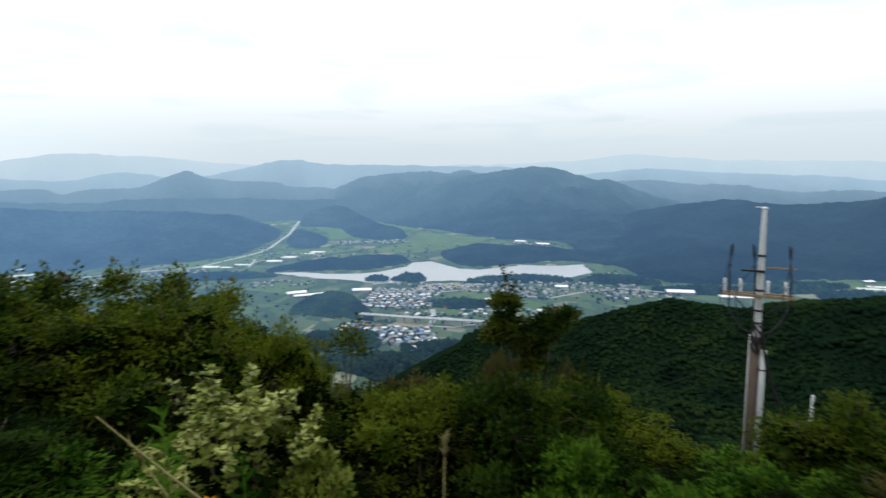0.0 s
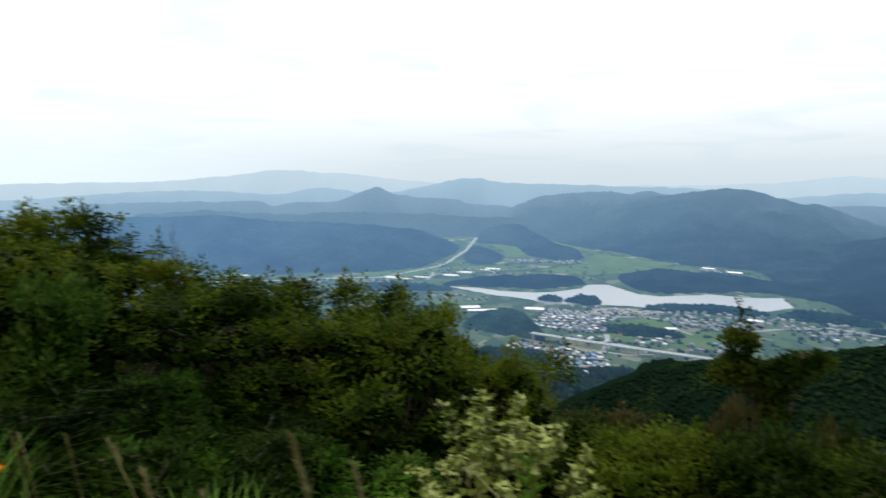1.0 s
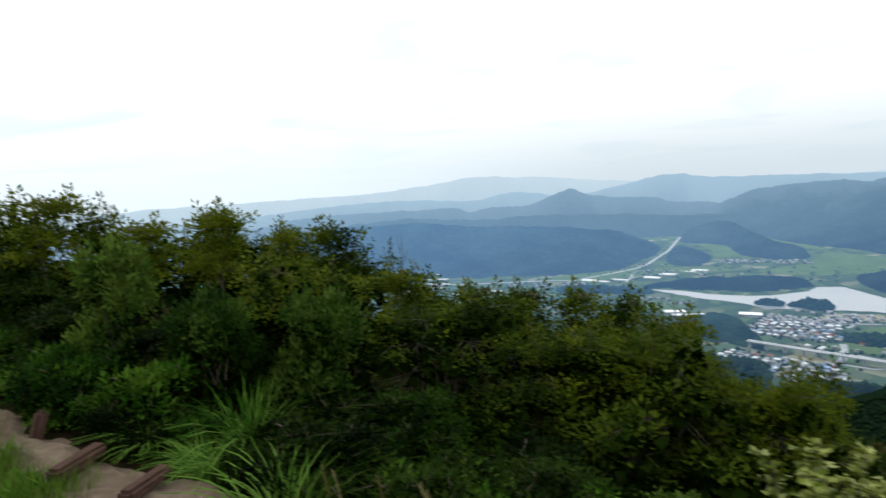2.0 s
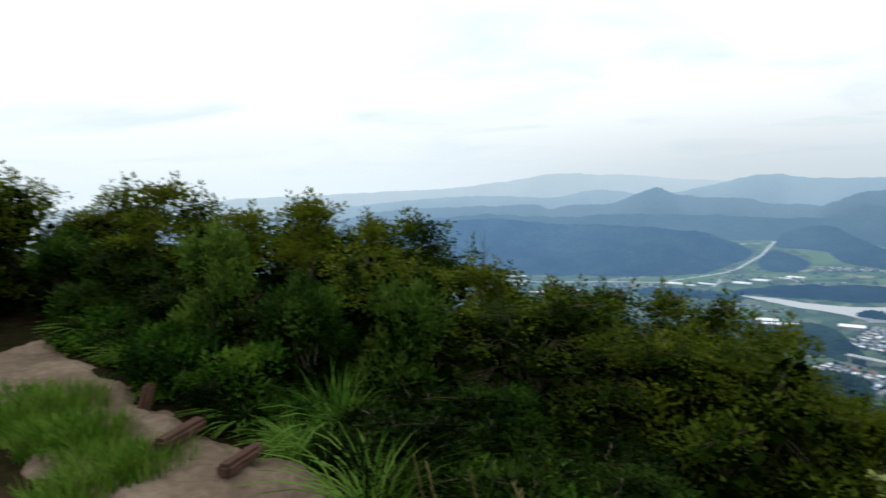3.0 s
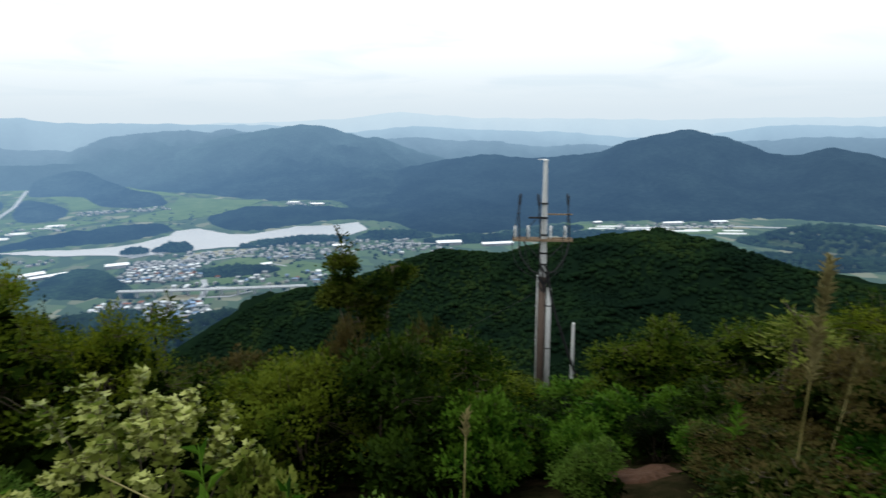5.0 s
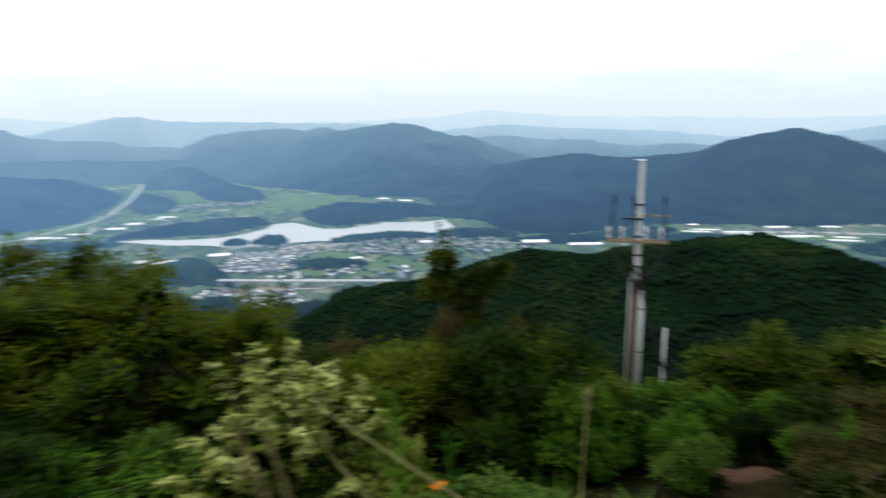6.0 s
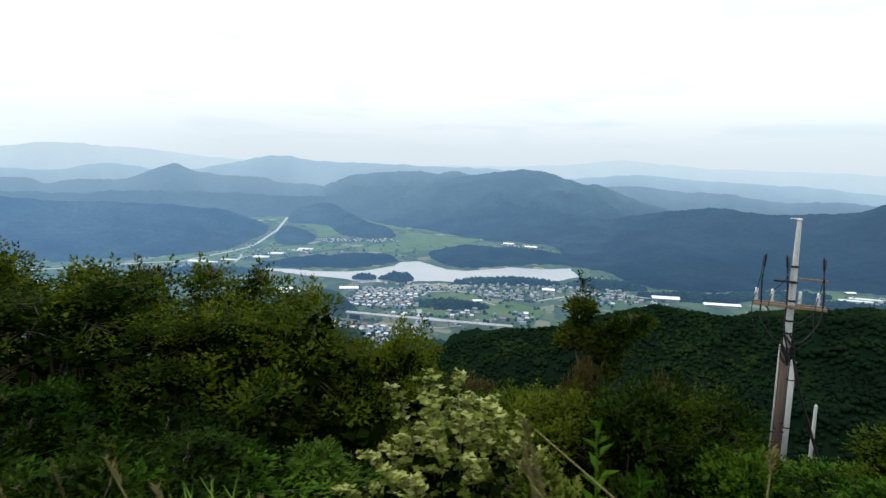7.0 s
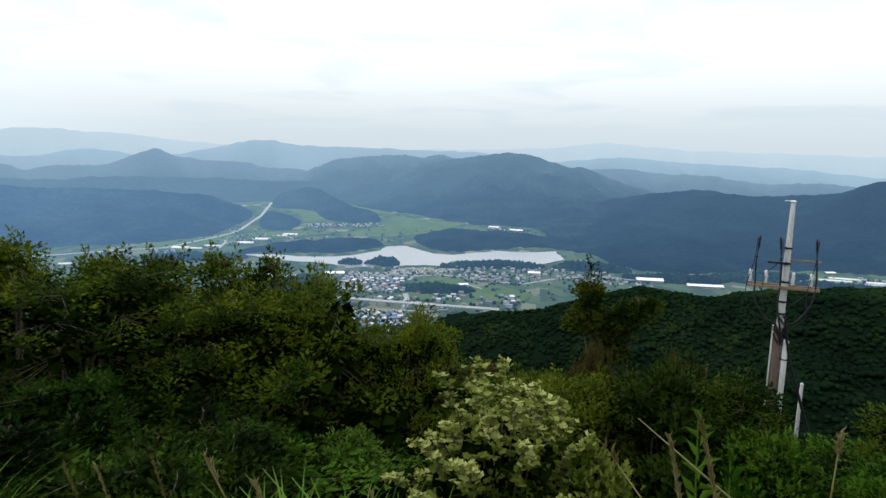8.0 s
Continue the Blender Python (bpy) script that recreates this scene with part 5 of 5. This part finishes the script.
    part("guy_wire", mesh_from("guy_wire", *cable([(-0.1, 0.1, -4.6), (-2.0, 2.0, -6.3), (-4.5, 4.5, -8.4)], 0.008), BLACK, True), BLACK, t, "thin steel guy wire")


utility_pole()
second = thing("utility_pole", "plain grey concrete pole farther down the slope", "utility pole", (23.46, 37.35, -13.65))
part("pole", mesh_from("pole", *ring_shape([(-9.0, 0.16), (-0.05, 0.10), (0.0, 0.09)]), CONCRETE, True), CONCRETE, second)
part("cap", mesh_from("cap", *ring_shape([(0.0, 0.11), (0.05, 0.11), (0.16, 0.03)]), CONCRETE, True), CONCRETE, second)


# ---- grasses and small plants ----
def blades(name, label, category, seed, count, height, spread, material, width=0.011, bend=0.55, group="grass clumps"):
    """A tuft of arching blades; each blade a tapering strip."""
    rng = np.random.default_rng(seed)
    v, f = [], []
    for _ in range(count):
        a, q = rng.uniform(0, math.tau), math.sqrt(rng.uniform()) * spread
        h, b = height * rng.uniform(0.45, 1.1), bend * rng.uniform(0.3, 1.3)
        out = a + rng.uniform(-0.8, 0.8)
        ox, oy = q * math.cos(a), q * math.sin(a)
        w = width * rng.uniform(0.7, 1.4)
        k, n = len(v), 5
        for i in range(n + 1):
            u = i / n
            reach = h * b * u * u
            z = h * (u - 0.42 * b * u ** 3)
            px, py = ox + reach * math.cos(out), oy + reach * math.sin(out)
            half = w * (1 - u) ** 0.6 + 0.0008
            sx, sy = -math.sin(out) * half, math.cos(out) * half
            v += [(px - sx, py - sy, z - 0.06 + 0.004), (px + sx, py + sy, z - 0.06)]
        for i in range(n):
            f.append((k + 2 * i, k + 2 * i + 1, k + 2 * i + 3, k + 2 * i + 2))
    ob = new(name, mesh_from(name, v, f, material, True))
    return tagged(ob, label, category, group)


def seat(proto, x, y, s, turn):
    m = pose(x, y, hill(x, y), 0, 0, turn)
    if proto.name in PLACED:
        ob = copy_thing(proto, m)
    else:
        ob = proto
        ob.matrix_basis = m
        PLACED.add(proto.name)
    ob.scale = (s, s, s)
    return ob


TUFTS = [blades("grass_clump", "arching green grass clump beside the path", "grass", 801 + i, 130, 0.66, 0.2, GRASS, 0.007, 1.0) for i in range(3)]
LAWN = [blades("grass_clump", "short bright green grass on the path's edge", "grass", 811 + i, 170, 0.36, 0.35, LAWN_GREEN, 0.0075, 0.4) for i in range(2)]


def grasses():
    rng = np.random.default_rng(9)
    for _ in range(3):
        a, q = rng.uniform(14, 58), rng.uniform(3.2, 5.2)
        x, y = polar(a, q)
        if math.hypot(x + 1.25, y - 3.75) > 0.8:
            seat(TUFTS[int(rng.integers(3))], x - 0.9, y + 0.2, rng.uniform(0.6, 1.0), rng.uniform(0, 360))
    for x, y, s in ((-4.63, 2.55, 0.46), (-4.78, 2.62, 0.5), (-4.5, 2.66, 0.5), (-3.6, 2.85, 0.42), (-3.35, 2.9, 0.45), (-3.1, 3.0, 0.42), (-2.85, 3.1, 0.4), (-5.5, 2.62, 0.45), (-5.8, 2.6, 0.5), (-6.15, 2.55, 0.45), (-6.7, 2.75, 0.6), (-7.3, 2.9, 0.7), (-8.0, 2.7, 0.8)):
        seat(TUFTS[int(rng.integers(3))], x, y, s, rng.uniform(0, 360))
    for x, y, s in ((-2.92, 2.34, 0.6), (-2.63, 2.42, 0.75), (-2.46, 2.45, 0.9), (-2.2, 2.4, 0.95), (-1.95, 2.33, 0.85), (-2.75, 2.75, 0.7), (-3.15, 2.6, 0.5)):
        seat(TUFTS[int(rng.integers(3))], x, y, s, rng.uniform(0, 360))
    for i in range(30):                            # weeds creeping over the path's far edge
        x = -8.6 + 0.14 * i
        if not -5.0 < x < -4.2:
            put(LOWS[int(rng.integers(2))], x, 2.36 + rng.uniform(0.0, 0.4), rng.uniform(0.45, 0.65), rng.uniform(0.16, 0.3) / 0.5, rng.uniform(0, 360))
    for i in range(34):                            # low mixed growth along the far edge of the path
        x = -8.6 + 0.17 * i
        y = 2.42 + 0.3 * smooth(-5.6, -4.0, x) + rng.uniform(0.0, 0.75)
        k = int(rng.integers(5))
        if (k >= 2 and -5.1 < x < -3.0) or math.hypot(x + 4.09, y - 2.72) < 0.4 or math.hypot(x + 3.6, y - 2.3) < 0.5:
            continue
        if k < 2:
            seat(TUFTS[k], x, y, rng.uniform(0.35, 0.6), rng.uniform(0, 360))
        else:
            proto = LOWS[(0, 1, 1)[k - 2]]
            put(proto, x, y, rng.uniform(0.6, 0.85), rng.uniform(0.3, 0.5) / TALL[proto.name], rng.uniform(0, 360))
    for _ in range(36):                            # cover on the slope before the oaks, mostly weeds with shade in their colour
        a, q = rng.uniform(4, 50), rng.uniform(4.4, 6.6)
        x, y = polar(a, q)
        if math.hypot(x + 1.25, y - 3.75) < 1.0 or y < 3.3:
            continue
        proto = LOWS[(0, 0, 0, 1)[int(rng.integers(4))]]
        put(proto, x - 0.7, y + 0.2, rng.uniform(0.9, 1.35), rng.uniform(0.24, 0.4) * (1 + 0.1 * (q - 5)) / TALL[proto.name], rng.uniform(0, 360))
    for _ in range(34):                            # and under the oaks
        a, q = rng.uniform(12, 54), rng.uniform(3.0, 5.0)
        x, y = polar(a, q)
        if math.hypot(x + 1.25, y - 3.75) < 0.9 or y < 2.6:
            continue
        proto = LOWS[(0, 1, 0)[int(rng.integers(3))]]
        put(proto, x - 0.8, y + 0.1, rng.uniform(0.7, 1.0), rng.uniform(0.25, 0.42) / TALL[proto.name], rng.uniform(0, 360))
    for _ in range(34):                            # low cover beside the bare earth
        a, q = rng.uniform(-76, -34), rng.uniform(2.9, 6.5)
        x, y = polar(a, q)
        if math.hypot(x - 2.35, y - 4.4) < 0.7 or (x > 0.3 and abs((y - 0.78) * 3.29 - (x + 1.04) * 3.67) / 4.93 < 0.45 and y < 5):
            continue
        proto = LOWS[(1, 2, 1, 2)[int(rng.integers(4))]]
        put(proto, x, y, rng.uniform(0.7, 1.0), rng.uniform(0.25, 0.42) / TALL[proto.name], rng.uniform(0, 360))
    for _ in range(44):
        x, y = rng.uniform(-6.6, -4.85), rng.uniform(1.3, 1.86)
        seat(LAWN[int(rng.integers(2))], x, y, rng.uniform(0.45, 0.68), rng.uniform(0, 360))
    for _ in range(3):
        a, q = rng.uniform(-12, 10), rng.uniform(2.4, 4.0)
        x, y = polar(a, q)
        if math.hypot(x + 1.25, y - 3.75) > 0.9 and math.hypot(x - 2.25, y - 4.45) > 0.7:
            seat(TUFTS[int(rng.integers(3))], x, y, rng.uniform(0.4, 0.7), rng.uniform(0, 360))


grasses()


def plume(label, x, y, height, lean, turn, head=0.28, seed=1, dense=70, fluff=0.35, grain=1.0):
    """A dry grass stalk with a feathery seed head."""
    rng = np.random.default_rng(seed)
    t = thing("grass_stalk", label, "grass stalk", (x, y, hill(x, y)), "dry stalks")
    t.rotation_euler = (0, 0, radians(turn))
    line = [(lean * height * (u ** 1.6), 0, height * u) for u in (0, 0.25, 0.5, 0.75, 1.0)]
    part("stalk", mesh_from("stalk", *tube(line, [0.006 * grain, 0.0055 * grain, 0.005 * grain, 0.004 * grain, 0.002 * grain], 5), STRAW, True), STRAW, t)
    c, d = [], []
    for _ in range(dense):
        u = 1 - head * rng.uniform() / height
        p = np.array((lean * height * u ** 1.6, 0, height * u))
        a = rng.uniform(0, math.tau)
        c.append(p)
        d.append((math.cos(a) * fluff + lean * 0.6, math.sin(a) * fluff, 0.9))
    part("seed_head", leaf_mesh("seed_head", c, d, rng.uniform(0.025, 0.05, dense) * (1 + fluff) * grain, STRAW, rng, 0.13), STRAW, t)


plume("tall dry grass stalk with a feathery head", 2.15, 2.77, 1.55, 0.10, 20, 0.7, 1, 300, 0.7)
plume("dry grass stalk with a thin head", -0.02, 2.58, 1.02, 0.02, 0, 0.12, 2, 30)
plume("dry grass stalk leaning over the shrubs", -1.75, 1.95, 0.85, -0.35, 10, 0.14, 3, 24, 0.15)
plume("dry grass stalk with a feathery brown head", -2.3, 2.05, 0.74, -0.22, -12, 0.24, 15, 90, 0.2)
plume("dry grass stalk with a thin head", -2.45, 2.2, 0.85, -0.25, 30, 0.12, 5, 24, 0.15)
plume("dry grass stalk with a thin head", 2.9, 3.1, 0.9, 0.2, 0, 0.3, 8)
plume("thin bent dry stalk beside the pale bush", -0.72, 2.12, 0.95, -0.5, -10, 0.06, 9, 8)


# a row of dry plumes on the brow: place of the foot, height of the tip, lean, turn, head
for x, y, top, lean, turn, head, seed, dense, fluff in (
    (-2.81, 1.99, 0.60, -0.16, 8, 0.16, 30, 60, 0.18),
    (-2.95, 2.06, 0.55, -0.18, 4, 0.16, 31, 60, 0.18),
    (-2.66, 2.06, 0.58, -0.16, 6, 0.16, 33, 60, 0.18),
    (-1.09, 1.26, 1.09, -0.18, 2, 0.24, 32, 110, 0.2),
    (-1.10, 1.47, 0.94, -0.16, 2, 0.2, 35, 90, 0.2),
):
    plume("dry grass stalk with a feathery straw head", x, y, top - hill(x, y), lean, turn, head, seed, dense, fluff, 0.55)
reed = thing("grass_stalk", "long dry reed leaning across the brow", "grass stalk", (-0.45, 1.93, -0.05), "dry stalks")
part("stalk", mesh_from("stalk", *tube([(0, 0, -0.1), (-0.12, 0.005, 0.30), (-0.45, 0.01, 0.58), (-0.72, 0.03, 0.81)], [0.005, 0.0045, 0.004, 0.0015], 6), STRAW, True), STRAW, reed)


def weed(label, x, y, height, material, seed, leaf=0.13, count=34):
    """An upright leafy weed."""
    rng = np.random.default_rng(seed)
    t = thing("weed", label, "weed", (x, y, hill(x, y)), "weeds")
    part("stem", mesh_from("stem", *tube([(0, 0, -0.05), (0.02, 0.01, height * 0.5), (0.0, 0.03, height)], [0.007, 0.005, 0.002], 5), material, True), material, t)
    c, d = [], []
    for i in range(count):
        u = 0.25 + 0.75 * i / count
        a = i * 2.4
        c.append((0.02 * math.sin(3 * u), 0.02 * u, height * u))
        d.append((math.cos(a), math.sin(a), 0.5 + 0.9 * u * u))
    part("foliage", leaf_mesh("foliage", c, d, leaf * np.linspace(1.1, 0.5, count), material, rng, 0.3), material, t)


weed("upright weed with narrow light green leaves", -0.96, 1.95, 1.15, FERN, 1)
weed("upright weed with narrow light green leaves", -0.75, 2.1, 0.95, FERN, 2)
weed("small leafy weed among the shrubs", -2.9, 3.1, 0.8, OLIVE, 3, 0.08)
weed("small leafy weed among the shrubs", -3.3, 3.4, 0.9, OLIVE, 4, 0.08)
weed("small leafy weed among the shrubs", -3.7, 3.6, 0.8, OLIVE, 5, 0.08)
weed("small leafy weed beside the bare earth", 2.6, 3.6, 0.6, FERN, 6)


def flower(x, y, z):
    t = thing("flower", "orange lily flower on a thin green stalk", "flower", (x, y, hill(x, y)))
    h = z - hill(x, y)
    part("stalk", mesh_from("stalk", *tube([(0, 0, -0.03), (0.02, 0, h * 0.6), (0, 0, h)], [0.005, 0.004, 0.003], 5), GRASS, True), GRASS, t)
    rng = np.random.default_rng(2)
    for k in range(6):
        a = math.tau * k / 6
        part("petal", leaf_mesh("petal", [(0, 0, h)], [(math.cos(a) * 0.6, math.sin(a) * 0.6, 0.7)], [0.04], PETAL, rng, 0.5), PETAL, t)


flower(-2.8, 1.77, 0.56)
flower(-0.82, 1.97, 0.425)


def dead_twig(x, y, z, height, seed):
    rng = np.random.default_rng(seed)
    t = thing("dead_branch", "bare grey dead branch above the shrubs", "branch", (x, y, z), "dead branches")
    pieces = [tube([(0, 0, -1.6), (0.04, 0, 0), (0.02, 0.02, height * 0.5), (0.1, 0.0, height)], [0.014, 0.011, 0.007, 0.002], 5)]
    for k in range(7):
        u = rng.uniform(0.15, 0.85)
        a = rng.uniform(0, math.tau)
        l = height * rng.uniform(0.25, 0.55)
        pieces.append(tube([(0.03, 0, height * u), (0.03 + 0.3 * l * math.cos(a), 0.3 * l * math.sin(a), height * u + 0.5 * l), (0.03 + 0.45 * l * math.cos(a), 0.45 * l * math.sin(a), height * u + l)], [0.006, 0.004, 0.0015], 4))
    part("twig", mesh_from("twig", *merge(pieces), BARK, True), BARK, t)


dead_twig(-8.15, 9.0, -0.1, 0.8, 1)
dead_twig(-8.9, 8.6, 0.0, 0.85, 2)


# ---- path, bare earth, timber ----
def patch(name, label, category, points, lift, material, seed):
    """A thin worn sheet that follows the ground."""
    xs, ys = [p[0] for p in points], [p[1] for p in points]
    n, v, f, keep = 90, [], [], {}

    def inside(x, y):
        c = False
        for i in range(len(points)):
            (x1, y1), (x2, y2) = points[i], points[i - 1]
            if (y1 > y) != (y2 > y) and x < (x2 - x1) * (y - y1) / (y2 - y1) + x1:
                c = not c
        return c
    def edge(x, y):
        best = 9.0
        for i in range(len(points)):
            (x1, y1), (x2, y2) = points[i], points[i - 1]
            u = max(0.0, min(1.0, ((x - x1) * (x2 - x1) + (y - y1) * (y2 - y1)) / ((x2 - x1) ** 2 + (y2 - y1) ** 2)))
            best = min(best, math.hypot(x - x1 - u * (x2 - x1), y - y1 - u * (y2 - y1)))
        return best
    for i in range(n + 1):
        for j in range(n + 1):
            x = min(xs) - 0.3 + (max(xs) - min(xs) + 0.6) * i / n
            y = min(ys) - 0.3 + (max(ys) - min(ys) + 0.6) * j / n
            wx, wy = x + 0.12 * noise.noise((x * 3, y * 3, seed)) + 0.06 * noise.noise((x * 11, y * 11, seed)), y + 0.12 * noise.noise((x * 3, y * 3, seed + 9)) + 0.06 * noise.noise((x * 11, y * 11, seed + 5))
            d = edge(wx, wy) * (1 if inside(wx, wy) else -1)
            if d > -0.25:
                keep[i, j] = len(v)
                v.append((x, y, hill(x, y) + min(lift, d * 0.5) + 0.02 * noise.noise((x * 5, y * 5, seed)) + 0.012 * noise.noise((x * 14, y * 14, seed))))
    for (i, j) in keep:
        q = [(i, j), (i + 1, j), (i + 1, j + 1), (i, j + 1)]
        if all(k in keep for k in q):
            f.append([keep[k] for k in q])
    tagged(new(name, mesh_from(name, v, f, material, True)), label, category, kind="structure")


patch("path", "worn sandy footpath on the summit", "path", [(-8.5, 2.3), (-7, 2.2), (-5.65, 2.2), (-5.0, 2.32), (-4.45, 2.5), (-3.8, 2.6), (-3.3, 2.3), (-3.4, 1.85), (-4.0, 1.55), (-4.7, 1.4), (-5.4, 1.35), (-7, 1.4), (-8.5, 1.4)], 0.05, SAND, 1)
patch("bare_earth", "patch of bare reddish earth between shrubs", "earth", [(2.05, 4.2), (2.35, 4.0), (2.7, 4.2), (2.7, 4.6), (2.35, 4.75), (2.1, 4.6)], 0.05, EARTH, 2)


def timber(x, y, length, turn, tilt, r=0.08):
    t = tagged(new("timber_step"), "weathered squared timber lying on the path", "timber", "timber steps")
    t.matrix_basis = pose(x, y, hill(x, y) + 0.10, 0, tilt, turn)
    bm = box(length, r * 2, r * 1.7, (0, 0, 0), 0.02)
    for vert in bm.verts:
        vert.co += Vector((noise.noise(vert.co * 5), noise.noise(vert.co * 5 + Vector((3, 0, 0))), noise.noise(vert.co * 5 + Vector((0, 7, 0))))) * 0.02
    part("beam", bm, WOOD, t)


timber(-5.14, 2.06, 0.42, 118, 0, 0.05)
timber(-4.6, 2.16, 0.4, 118, 3, 0.045)
timber(-5.8, 2.13, 0.2, 90, -70, 0.04)

# prototypes that found no place among the rest stand at the back of the belt
for i, ob in enumerate(o for o in (*OAKS, *OLIVES, *DARKS, REDDISH, FRESH, MIDS, FRESHER, LIME, YELLOWS, *LOWS, *TUFTS, *LAWN, SPROUT) if o.name not in PLACED):
    ob.matrix_basis = pose(-9 + 2.0 * i, 13.5, hill(-9 + 2.0 * i, 13.5))
